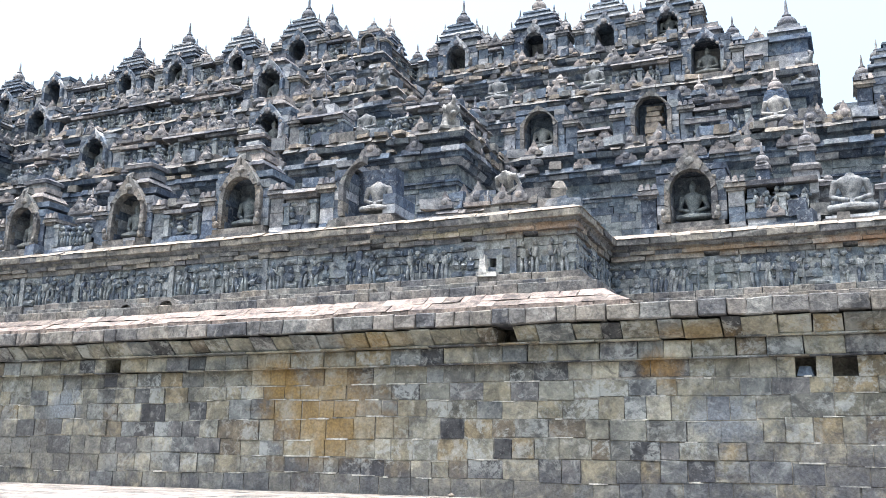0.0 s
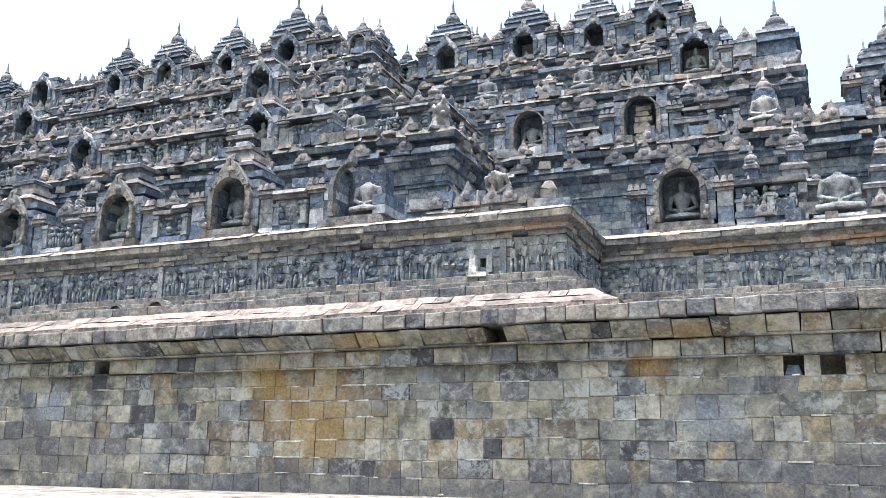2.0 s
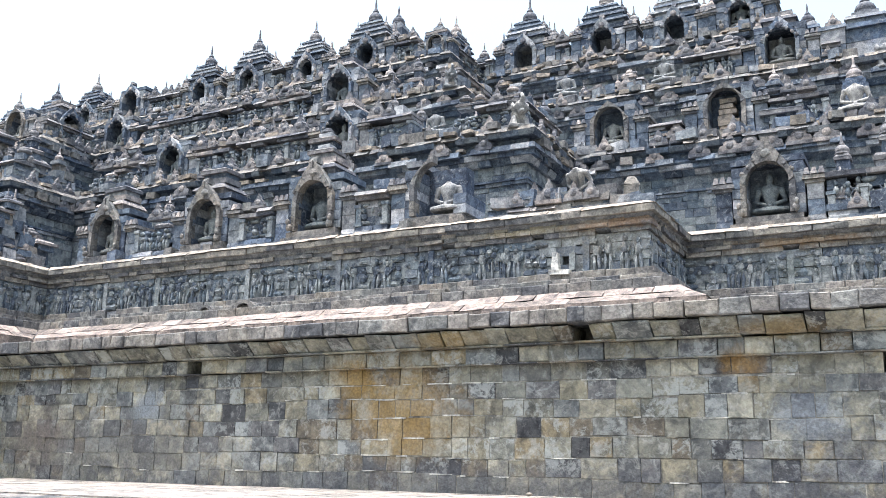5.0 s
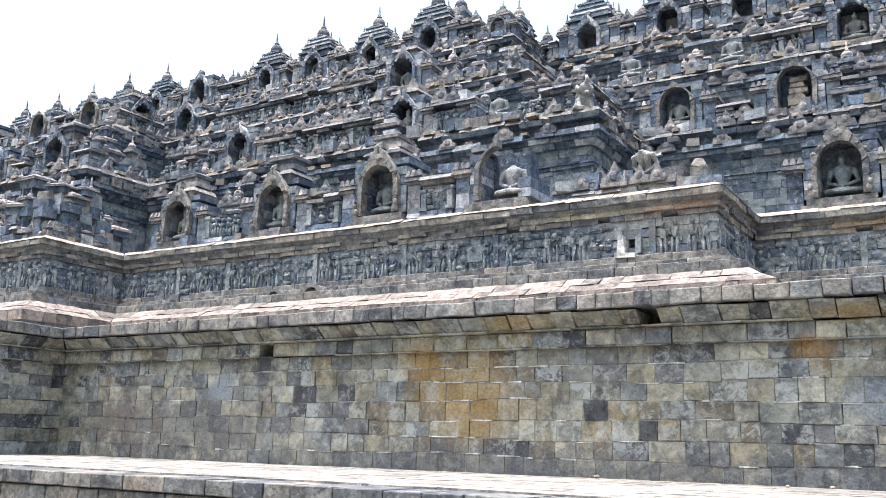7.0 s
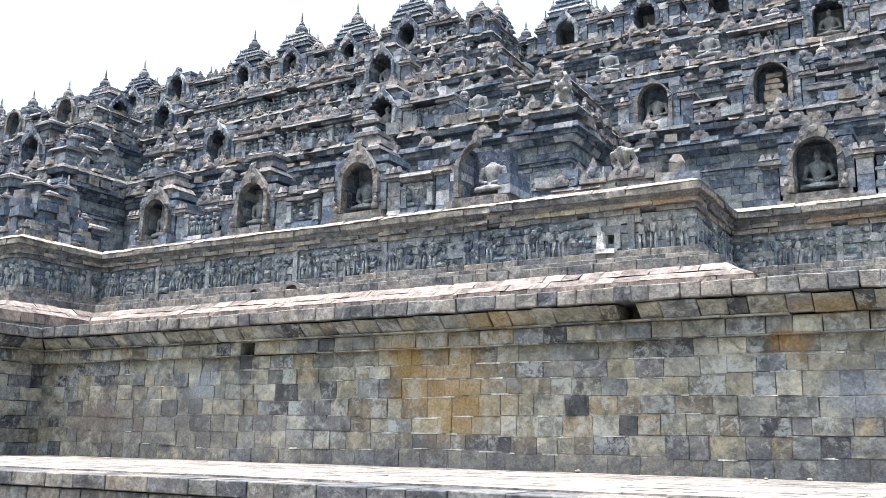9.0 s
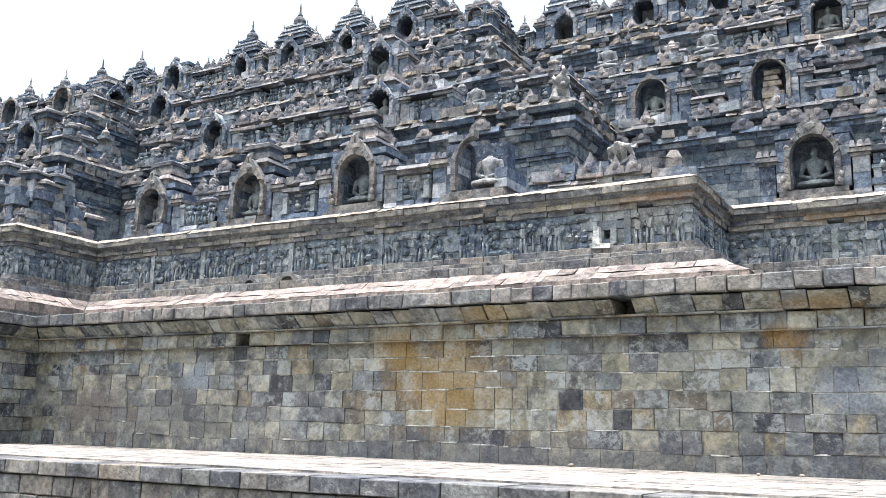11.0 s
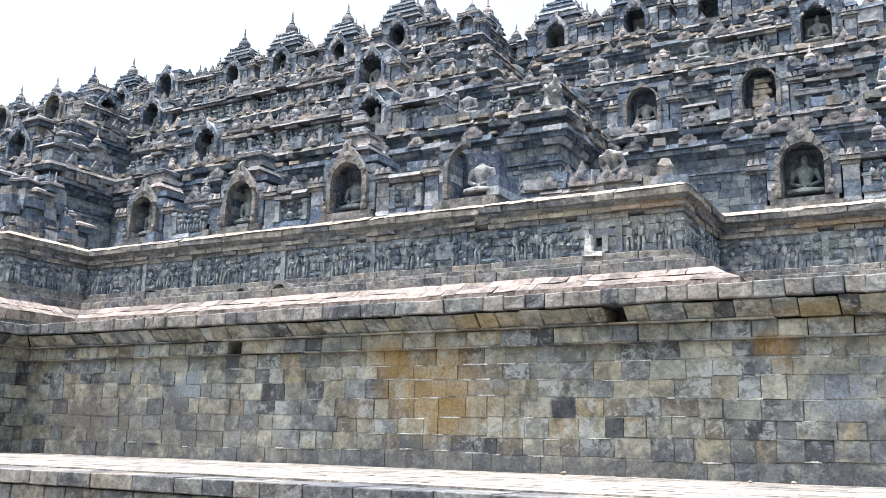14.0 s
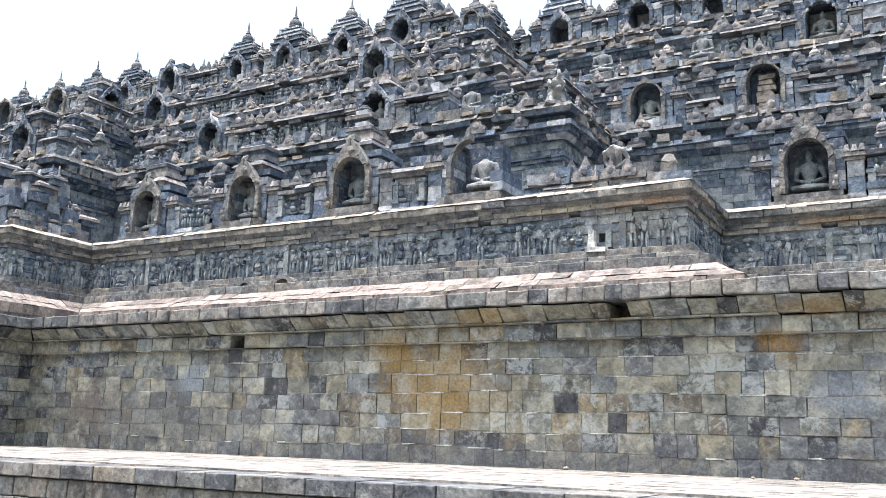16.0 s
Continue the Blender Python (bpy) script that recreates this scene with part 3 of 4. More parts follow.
        for a in (-0.16, 0.0, 0.16):
            s = Soup()
            block(s, xm + a - 0.07, xm + a + 0.07, 0.0, 0.14, 1.2, 1.36, top=0.035, jit=0.008)
            part("cresting", s, ORNAMENT_STONE, wing)
    if roof == "slab":
        for x, y0, y1, z0, z1, t in ((0.5, 0.16, 1.0, 1.76, 1.92, 0.0), (0.58, 0.06, 1.05, 1.92, 2.03, 0.05), (0.48, 0.14, 1.1, 2.03, 2.13, 0.12), (0.42, 0.3, 0.95, 2.13, 2.3, 0.0)):
            s = Soup()
            block(s, -x, x, y0, y1, z0, z1, jit=0.014, top=t)
            part("roof_step", s, ORNAMENT_STONE, e)
    if roof == "full":
        for x, y0, y1, z0, z1, t in ((0.76, 0.16, 1.1, 1.4, 1.53, 0.0), (0.90, 0.04, 1.2, 1.53, 1.62, 0.02), (0.74, 0.14, 1.1, 1.62, 1.78, 0.02), (0.79, 0.1, 1.15, 1.78, 1.87, 0.02), (0.62, 0.2, 1.06, 1.87, 2.0, 0.02),
                                     (0.66, 0.18, 1.08, 2.0, 2.08, 0.02), (0.48, 0.26, 1.0, 2.08, 2.2, 0.02), (0.51, 0.24, 1.02, 2.2, 2.27, 0.02), (0.37, 0.32, 0.94, 2.27, 2.35, 0.02)):
            s = Soup()
            block(s, -x, x, y0, y1, z0, z1, jit=0.014, top=t)
            part("roof_step", s, DARK_STONE, e)
        s = Soup()
        lathe(s, [(r * 0.98, h * 1.12) for r, h in STUPA], 0, 0.62, 2.34, 12)
        part("stupa", s, ORNAMENT_STONE, e, smooth=True)
        for sx, y, z, k in ((-1, 0.36, 1.86, 0.6), (1, 0.36, 1.86, 0.6), (-1, 0.95, 1.86, 0.6), (1, 0.95, 1.86, 0.6)):
            s = Soup()
            lathe(s, [(r * k, h * k) for r, h in STUPA], sx * 0.64, y, z, 9)
            part("corner_stupa", s, ORNAMENT_STONE, e, smooth=True)
        for sx in (-1, 1):
            s = Soup()
            block(s, sx * 1.0 - 0.22, sx * 1.0 + 0.22, 0.15, 0.85, 1.2, 1.34, jit=0.012)
            block(s, sx * 1.0 - 0.27, sx * 1.0 + 0.27, 0.1, 0.9, 1.34, 1.44, jit=0.012, top=0.06)
            lathe(s, [(r * 0.7, h * 0.7) for r, h in STUPA], sx * 1.02, 0.5, 1.44, 9)
            part("wing_stupa", s, ORNAMENT_STONE, e)
    return e


def limb(s, a, b, ra, rb, n=8):
    """A rounded limb from a to b."""
    a, b = Vector(a), Vector(b)
    q = (b - a).to_track_quat("Z", "Y").to_matrix()
    length = (b - a).length
    rings = [(0.0, -ra * 0.8), (ra * 0.75, -ra * 0.45), (ra, 0.0), (rb, length), (rb * 0.75, length + rb * 0.45), (0.0, length + rb * 0.8)]
    verts, faces = [], []
    for r, h in rings:
        for i in range(n):
            v = q @ Vector((r * math.cos(2 * math.pi * i / n), r * math.sin(2 * math.pi * i / n), h)) + a
            verts.append(tuple(v))
    for k in range(len(rings) - 1):
        for i in range(n):
            c, d = k * n + i, k * n + (i + 1) % n
            faces.append((c, d, d + n, c + n))
    s.add(verts, faces)


def loft(s, sections, n=14):
    """A body from (z, half width, half depth, forward) sections."""
    verts = [(rx * math.cos(2 * math.pi * i / n), ry * math.sin(2 * math.pi * i / n) + fy, z) for z, rx, ry, fy in sections for i in range(n)]
    faces = [(k * n + i, k * n + (i + 1) % n, (k + 1) * n + (i + 1) % n, (k + 1) * n + i) for k in range(len(sections) - 1) for i in range(n)]
    faces.append(tuple(range((len(sections) - 1) * n, len(sections) * n)))
    s.add(verts, faces)


def fused(ob, voxel):
    """The overlapping lumps of a carving made one closed skin, with worn edges."""
    mod = ob.modifiers.new("fuse", "REMESH")
    mod.mode, mod.voxel_size, mod.use_smooth_shade = "VOXEL", voxel, True
    me = bpy.data.meshes.new_from_object(ob.evaluated_get(bpy.context.evaluated_depsgraph_get()))
    ob.modifiers.clear()
    me.name = ob.name
    ob.data = me
    return ob


def seated_statue(label, head, mat):
    """A seated figure on a low lotus slab, one plain mesh."""
    s = Soup()
    loft(s, [(-0.002, 0.1, 0.1, -0.06), (0.0, 0.50, 0.36, -0.06), (0.04, 0.54, 0.40, -0.06), (0.08, 0.51, 0.37, -0.06), (0.12, 0.54, 0.40, -0.06), (0.15, 0.50, 0.36, -0.06)], 18)
    loft(s, [(0.12, 0.3, 0.2, -0.08), (0.13, 0.46, 0.27, -0.08), (0.17, 0.52, 0.31, -0.09), (0.23, 0.50, 0.30, -0.09), (0.28, 0.38, 0.25, -0.07), (0.32, 0.22, 0.17, -0.02),
             (0.42, 0.165, 0.13, 0.01), (0.54, 0.175, 0.14, 0.02), (0.68, 0.23, 0.155, 0.02), (0.80, 0.28, 0.155, 0.02), (0.88, 0.29, 0.14, 0.02), (0.94, 0.21, 0.11, 0.02), (0.98, 0.095, 0.09, 0.01), (1.02, 0.08, 0.08, 0.0)], 18)
    for sx in (-1, 1):
        limb(s, (sx * 0.46, -0.12, 0.22), (sx * -0.06, -0.34, 0.21), 0.085, 0.07)
        limb(s, (sx * 0.31, 0.02, 0.84), (sx * 0.40, 0.04, 0.50), 0.085, 0.065)
        limb(s, (sx * 0.40, 0.03, 0.50), (sx * 0.08, -0.25, 0.35), 0.06, 0.05)
    if head:
        blob(s, (0, -0.015, 1.13), (0.11, 0.125, 0.15), n=12, m=9)
        blob(s, (0, 0.01, 1.28), (0.055, 0.055, 0.055))
    ob = fused(new("seated_statue", s.mesh("seated_statue", mat, True)), 0.018)
    return tagged(ob, label, "statue", "seated statues")


def antefix(label):
    s = Soup()
    w, h, d = 0.26, 0.50, 0.14
    half = [(1.0, 0.0), (1.06, 0.16), (0.92, 0.30), (0.60, 0.34), (0.62, 0.46), (0.34, 0.60), (0.30, 0.74), (0.10, 0.86), (0.06, 1.0)]
    pts = [(-a * w, b * h) for a, b in half] + [(a * w, b * h) for a, b in half[::-1]]
    n = len(pts)
    s.add([(x, -d * 0.5 + (0.03 if z > h * 0.5 else 0), z) for x, z in pts] + [(x, d * 0.6, z) for x, z in pts],
          [tuple(range(n))[::-1], tuple(range(n, 2 * n))] + [(i, (i + 1) % n, (i + 1) % n + n, i + n) for i in range(n)])
    blob(s, (0, -0.06, 0.16), (0.11, 0.05, 0.11), n=7, m=5)
    block(s, -0.29, 0.29, -0.1, 0.16, -0.06, 0.03, jit=0.01)
    return tagged(new("antefix", s.mesh("antefix", ORNAMENT_STONE)), label, "ornament", "antefixes")


def small_stupa(label):
    e = thing("small_stupa", label, "stupa", "small stupas")
    s = Soup()
    block(s, -0.3, 0.3, -0.3, 0.3, 0, 0.14, jit=0.012)
    block(s, -0.24, 0.24, -0.24, 0.24, 0.14, 0.24, jit=0.01, top=0.02)
    part("pedestal", s, DARK_STONE, e)
    s = Soup()
    lathe(s, [(r * 0.8, h * 0.8) for r, h in STUPA], 0, 0, 0.24, 12)
    part("bell", s, ORNAMENT_STONE, e, smooth=True)
    return e


def lotus_cushion(label):
    """A rounded lotus stone, fallen from a roof."""
    s = Soup()
    lathe(s, [(0.16, 0.0), (0.27, 0.04), (0.31, 0.10), (0.29, 0.15), (0.22, 0.19), (0.24, 0.22), (0.14, 0.29), (0.05, 0.31)], 0, 0, 0, 12)
    return tagged(new("lotus_cushion", s.mesh("lotus_cushion", ORNAMENT_STONE, True)), label, "stone", "lotus cushions")


def loose_stone(label, mat, dims):
    s = Soup()
    block(s, -dims[0] / 2, dims[0] / 2, -dims[1] / 2, dims[1] / 2, 0, dims[2], jit=0.022, top=0.01)
    return tagged(new("loose_stone", s.mesh("loose_stone", mat)), label, "stone", "loose stones")


def roof_slab(label):
    """A fallen or surviving hipped roof slab on a short block."""
    e = thing("roof_slab", label, "roof stone", "roof slabs")
    s = Soup()
    block(s, -0.55, 0.55, -0.35, 0.45, 0, 0.22, jit=0.012)
    part("block", s, DARK_STONE, e)
    s = Soup()
    block(s, -0.66, 0.66, -0.5, 0.55, 0.22, 0.36, jit=0.014)
    block(s, -0.66, 0.66, -0.5, 0.55, 0.36, 0.52, jit=0.014, top=0.28)
    part("slab", s, ORNAMENT_STONE, e)
    s = Soup()
    block(s, -0.3, 0.3, -0.24, 0.3, 0.5, 0.66, jit=0.02)
    part("cap_block", s, DARK_STONE, e)
    return e


def roof_cluster(label, seed, tall):
    """A stepped miniature roof: blocks and hipped slabs with lotus stones at the corners, more or less ruined."""
    rng = random.Random(seed)
    e = thing("stepped_roof", label, "roof stone", "stepped roofs")
    z, w = 0.0, 0.40
    for i in range(tall):
        h = rng.uniform(0.2, 0.32)
        s = Soup()
        dx = rng.uniform(-0.03, 0.03)
        block(s, dx - w, dx + w, -w * 0.8, w * 0.8, z, z + h, jit=0.02)
        part("block", s, DARK_STONE, e)
        z += h
        s = Soup()
        block(s, dx - w * 1.25, dx + w * 1.25, -w * 1.1, w * 1.1, z, z + 0.085, jit=0.018)
        block(s, dx - w * 1.25, dx + w * 1.25, -w * 1.1, w * 1.1, z + 0.085, z + 0.17, jit=0.018, top=w * 0.32)
        part("slab", s, ORNAMENT_STONE, e)
        z += 0.165
        for sx in (-1, 1):
            if rng.random() < 0.6:
                s = Soup()
                k = rng.uniform(0.32, 0.46)
                lathe(s, [(r * k, h2 * k) for r, h2 in STUPA[:rng.choice((8, 11, 15))]], dx + sx * w * 0.98, -w * 0.75, z - 0.07, 8)
                part("finial", s, ORNAMENT_STONE, e, smooth=True)
        w *= rng.uniform(0.58, 0.72)
    s = Soup()
    if rng.random() < 0.5:
        lathe(s, [(r * 0.58, h * 0.62) for r, h in STUPA[:rng.choice((11, 15))]], 0, 0, z - 0.01, 9)
        part("bell", s, ORNAMENT_STONE, e, smooth=True)
    else:
        block(s, -0.16, 0.12, -0.14, 0.12, z - 0.01, z + 0.2, jit=0.04, top=0.03)
        part("cap_block", s, ORNAMENT_STONE, e)
    return e


FULL = niche_shrine("dark stone niche shrine with stepped roof and small stupas", "full", deep=True)
SLAB = niche_shrine("grey stone niche shrine with a gabled arch and broken roof", "slab")
OPEN = niche_shrine("roofless stone niche shrine with a worn round arch", "", gable=False)
HALF = niche_shrine("broken stone niche shrine with half of its arch standing", "", gable=False, half=True)
GABLE = niche_shrine("stone niche shrine with a pointed gable and lost roof", "")
SLAB_HIGH = niche_shrine("dark stone niche shrine with a deep opening and broken roof", "slab", deep=True)
GABLE_HIGH = niche_shrine("dark stone niche shrine with a deep opening and lost roof", "", deep=True)
BUDDHA = seated_statue("grey stone seated statue on a lotus slab", True, STATUE_STONE)
TORSO = seated_statue("headless pale stone seated statue on a lotus slab", False, STATUE_STONE)
BUDDHA_IN = seated_statue("seated stone statue inside a niche, its grey darkened for shade", True, NICHE_STATUE_STONE)
TORSO_IN = seated_statue("headless seated stone statue inside a niche, its grey darkened for shade", False, NICHE_STATUE_STONE)
ANTEFIX = antefix("pointed carved stone ornament standing on a moulding")
STUPA_SMALL = small_stupa("small dark bell-shaped stone stupa on a square pedestal")
CUSHION = lotus_cushion("rounded grey lotus stone resting on a balustrade")
ROOF = roof_slab("hipped grey roof slab on a squared block")
CLUSTERS = [roof_cluster("small stepped stone roof with worn bell finials behind a balustrade", 40 + i, n) for i, n in enumerate((1, 2, 2, 1, 3))]
STONES = [loose_stone("pale squared stone lying on a gallery coping", PALE_STONE, d) for d in ((0.34, 0.3, 0.13), (0.5, 0.34, 0.16))] + \
         [loose_stone("grey squared stone lying on a ruined parapet", m, d) for m, d in ((CORNICE_STONE, (0.4, 0.36, 0.24)), (DARK_STONE, (0.55, 0.4, 0.26)), (CORNICE_STONE, (0.3, 0.3, 0.2)), (DARK_STONE, (0.36, 0.4, 0.34)))]
USED = set()
TALLY, RUBBLE = [0], {}


def put(ob, x, y, z, rz=0.0, size=1.0, rx=0.0, ry=0.0):
    m = pose(x, y, z, rx, ry, rz)
    if ob in STONES:
        TALLY[0] += 1
        if TALLY[0] > 280:
            heap = RUBBLE.setdefault(ob.data.materials[0].name, Soup())
            mm = m @ Matrix.Diagonal((size, size, size, 1))
            heap.add([mm @ v.co for v in ob.data.vertices], [tuple(q.vertices) for q in ob.data.polygons])
            return None
    if ob in USED:
        ob2 = copy_thing(ob, m)
    else:
        USED.add(ob)
        ob.matrix_basis = m
        ob2 = ob
    ob2.scale = (size, size, size)
    return ob2


def parapet(x0, x1, y, z, high, rz=0.0, ruin=0.0, seed=0, carved=True):
    """A stretch of balustrade between two niches: base, carved panel, pilasters, coping. Laid along x, or along y when turned."""
    e = thing("parapet", "weathered balustrade of carved panels and pilasters" if ruin < 0.4 else "ruined balustrade with missing upper stones", "balustrade", "parapets")
    e.matrix_basis = pose(x0, y, z, 0, 0, rz)
    n = x1 - x0 if not rz else x1
    line = [(0.0, 0.0), (n, 0.0)]
    s = Soup()
    course(s, line, 0.06, 0.0, 0.15, wide=(0.35, 0.7), depth=0.7, jit=0.012)
    course(s, line, 0.02, 0.15, 0.28, wide=(0.35, 0.7), depth=0.7, jit=0.01, back=0.03)
    part("base", s, DARK_STONE, e, kind="stuff")
    s = Soup()
    block(s, 0.02, n - 0.02, 0.35, 0.62, 0.0, max(0.3, (high - 0.26) * (1 - 0.5 * ruin)), jit=0.02)
    part("core", s, DARK_STONE, e)
    s = Soup()
    zz = 0.28
    while zz < high - 0.26:
        hh = min(RNG.uniform(0.2, 0.28), high - 0.24 - zz)
        if hh < 0.08:
            break
        course(s, line, -0.12, zz, zz + hh, wide=(0.3, 0.6), depth=0.5, jit=0.008, proud=0.02, drop=ruin * (0.15 + 0.6 * zz / high))
        zz += hh
    if s.v:
        part("panel", s, DARK_STONE, e, kind="stuff")
    if carved and n > 0.6 and ruin < 0.5:
        s = Soup()
        relief(s, (0.06, 0.11), (n - 0.06, 0.11), 0.3, max(0.5, high - 0.26), seed, depth=0.11, panel=9.0)
        part("carving", s, RELIEF_STONE, e, "worn carved figures", smooth=True, kind="stuff")
    k = max(2, int(n / 0.75) + 1)
    for i in range(k):
        if RNG.random() < ruin * 0.6:
            continue
        px = 0.09 + (n - 0.18) * i / (k - 1)
        top = (high - 0.24) * (1 - (RNG.random() * ruin * 0.8))
        s = Soup()
        block(s, px - 0.1, px + 0.1, -0.03, 0.4, 0.28, 0.36, jit=0.008)
        block(s, px - 0.075, px + 0.075, 0.0, 0.4, 0.36, max(0.45, top - 0.08), jit=0.008)
        block(s, px - 0.1, px + 0.1, -0.03, 0.4, max(0.45, top - 0.08), max(0.52, top), jit=0.008)
        part("pilaster", s, RELIEF_STONE, e)
    if ruin < 0.75:
        lay = lambda one: part("coping_stone", one, ORNAMENT_STONE, e)
        course(None, line, 0.04, high - 0.24, high - 0.13, wide=(0.45, 0.9), depth=0.7, jit=0.012, drop=ruin * 0.7, emit=lay)
        course(None, line, 0.12, high - 0.13, high, wide=(0.45, 0.9), depth=0.8, jit=0.015, back=0.08, lip=0.02, drop=ruin * 0.9, emit=lay)
    return e


def scatter(x0, x1, y, z, n, spread=0.35, kinds=STONES):
    for _ in range(n):
        put(RNG.choice(kinds), RNG.uniform(x0, x1), y + RNG.uniform(-spread, spread), z, RNG.uniform(-25, 25), RNG.uniform(0.7, 1.15), RNG.uniform(-4, 4), RNG.uniform(-4, 4))


def dress(x0, x1, y, z):
    """Pointed ornaments and small stupas on top of a parapet."""
    x = x0 + RNG.uniform(0.1, 0.4)
    while x < x1 - 0.15:
        r = RNG.random()
        if r < 0.45:
            put(ANTEFIX, x, y + 0.05, z + 0.05, RNG.uniform(-8, 8), RNG.uniform(0.65, 1.1))
        elif r < 0.52:
            put(STUPA_SMALL, x, y + 0.35, z, RNG.uniform(-10, 10), RNG.uniform(0.75, 1.15))
        elif r < 0.72:
            k = RNG.uniform(0.32, 0.5)
            put(ROOF, x, y + 0.22, z, RNG.uniform(-6, 6), k)
            put(RNG.choice((ANTEFIX, CUSHION, STUPA_SMALL, CUSHION)), x, y + 0.22, z + 0.66 * k, RNG.uniform(-10, 10), RNG.uniform(0.5, 0.7))
        elif r < 0.92:
            put(RNG.choice(STONES), x, y + 0.2, z, RNG.uniform(-20, 20), RNG.uniform(0.8, 1.15))
        if RNG.random() < 0.35:
            put(CUSHION, x + RNG.uniform(-0.1, 0.2), y + RNG.uniform(0.25, 0.5), z, 0, RNG.uniform(0.7, 1.1))
        elif RNG.random() < 0.6:
            put(RNG.choice(STONES), x + 0.15, y + 0.5, z, RNG.uniform(-30, 30), RNG.uniform(0.7, 1.1))
        x += RNG.uniform(0.3, 0.62)


def row_of(y, z, x0, x1, items, high=1.15, ruin=0.15, seed=0):
    """A row on one face: shrines and statues at given places, parapets between."""
    items = sorted(items)
    edges = [x0]
    for x, kind, size, *rest in items:
        half = 1.22 * size if kind in (FULL, SLAB, OPEN, GABLE, HALF, SLAB_HIGH, GABLE_HIGH) else 0.62
        edges += [x - half, x + half]
    edges.append(x1)
    for i in range(0, len(edges), 2):
        a, b = edges[i], edges[i + 1]
        if b - a > 0.35:
            r = min(0.95, max(0.0, ruin + RNG.uniform(-0.15, 0.3)))
            h = high * RNG.uniform(0.9, 1.08) * (1 if r < 0.5 else 0.7)
            parapet(a + 0.02, b - 0.02, y + 0.12, z, h, ruin=r, seed=seed + i)
            x = a + 0.35
            while x < b - 0.2 and b - a > 0.8 and high > 0.8 and r < 0.62:
                put(RNG.choice(CLUSTERS), x, y + RNG.uniform(0.95, 1.15), z + RNG.uniform(0.1, 0.75) * h, RNG.uniform(-5, 5), RNG.uniform(0.8, 1.15))
                x += RNG.uniform(0.75, 1.25)
            if r < 0.45:
                dress(a, b, y + 0.15, z + h)
            else:
                scatter(a, b, y + 0.4, z + 0.28, int((b - a) * 4.5), 0.25)
                dress(a, b, y + 0.05, z + 0.28)
    for x, kind, size, *rest in items:
        if kind in (BUDDHA, TORSO):
            plate = thing("statue_pedestal", "low stepped stone pedestal under a seated statue", "pedestal", "statue pedestals")
            up = rest[0] if rest else 0.3
            plate.matrix_basis = pose(x, y + 0.3, z)
            s = Soup()
            block(s, -0.62, 0.62, -0.42, 0.6, 0, up * 0.55, jit=0.015)
            part("step", s, CORNICE_STONE, plate)
            s = Soup()
            block(s, -0.54, 0.54, -0.38, 0.55, up * 0.55, up, jit=0.015)
            part("slab", s, DARK_STONE, plate)
            put(kind, x, y + 0.33, z + up, RNG.uniform(-4, 4), size)
        else:
            put(kind, x, y + 0.1, z, 0, size)
            if x in (-9.95, -4.62) or kind in (SLAB_HIGH, GABLE_HIGH, FULL) and x != -3.55 and RNG.random() < 0.6:
                continue
            put(BUDDHA_IN if RNG.random() < 0.6 else TORSO_IN, x, y + 0.1 + 0.4 * size, z + 0.34 * size, 0, 0.82 * size)


# first row, over the carved wall
row_of(AY + 0.35, 6.8, XI + 0.5, -8.6, [(-20.5, SLAB, 0.93), (-16.85, SLAB, 0.95), (-13.35, SLAB, 1.0), (-9.95, HALF, 1.0)], 1.2, 0.2, 100)
row_of(AY + 0.35, 6.8, -8.6, -5.75, [], 0.42, 0.5, 120)
bench = thing("stone_bench", "low rough row of squared stones under a broken statue", "stones")
for z0, z1, xa, xb in ((6.8, 7.03, -7.7, -5.45), (7.035, 7.25, -7.1, -5.75)):
    lay = lambda one: part("stone", one, CORNICE_STONE, bench)
    course(None, [(xa, AY + 0.42), (xb, AY + 0.42)], 0.0, z0, z1, wide=(0.28, 0.55), depth=0.5, jit=0.02, proud=0.04, emit=lay)
put(TORSO, -6.43, AY + 0.76, 7.19, -12, 0.7, 30)
s = Soup()
block(s, -0.15, 0.15, -0.1, 0.12, 0.0, 0.52, jit=0.03)
block(s, -0.15, 0.15, -0.1, 0.12, 0.52, 0.72, jit=0.03, top=0.07)
ob = new("standing_stone", s.mesh("standing_stone", CORNICE_STONE))
ob.matrix_basis = pose(-5.33, AY + 0.6, 6.8, 0, 0, 8)
tagged(ob, "upright pointed stone standing on the corner coping", "stone")
scatter(-5.7, XO - 0.2, AY + 0.6, 6.8, 9, 0.22, STONES)
put(ANTEFIX, -5.35, AY + 0.75, 6.86, 6, 1.0)
row_of(BY + 0.35, 6.8, XO + 0.4, 7.0, [(-3.03, GABLE, 0.98), (0.35, TORSO, 1.0, 0.16), (3.8, GABLE, 0.98)], 1.2, 0.6, 140)
row_of(LY + 0.35, 6.8, -36.0, -25.3, [(-28.8, OPEN, 0.95), (-32.4, SLAB, 0.95)], 1.1, 0.35, 160)
row_of(LY + 0.35, 6.8, -25.3, XI - 0.3, [], 0.6, 0.6, 170)
for x, lift, size in ((-20.5, 2.12, 0.64), (-16.85, 2.16, 0.68), (-13.4, 2.28, 0.6)):
    put(ROOF, x, AY + 1.0, 6.8 + lift, RNG.uniform(-3, 3), size)
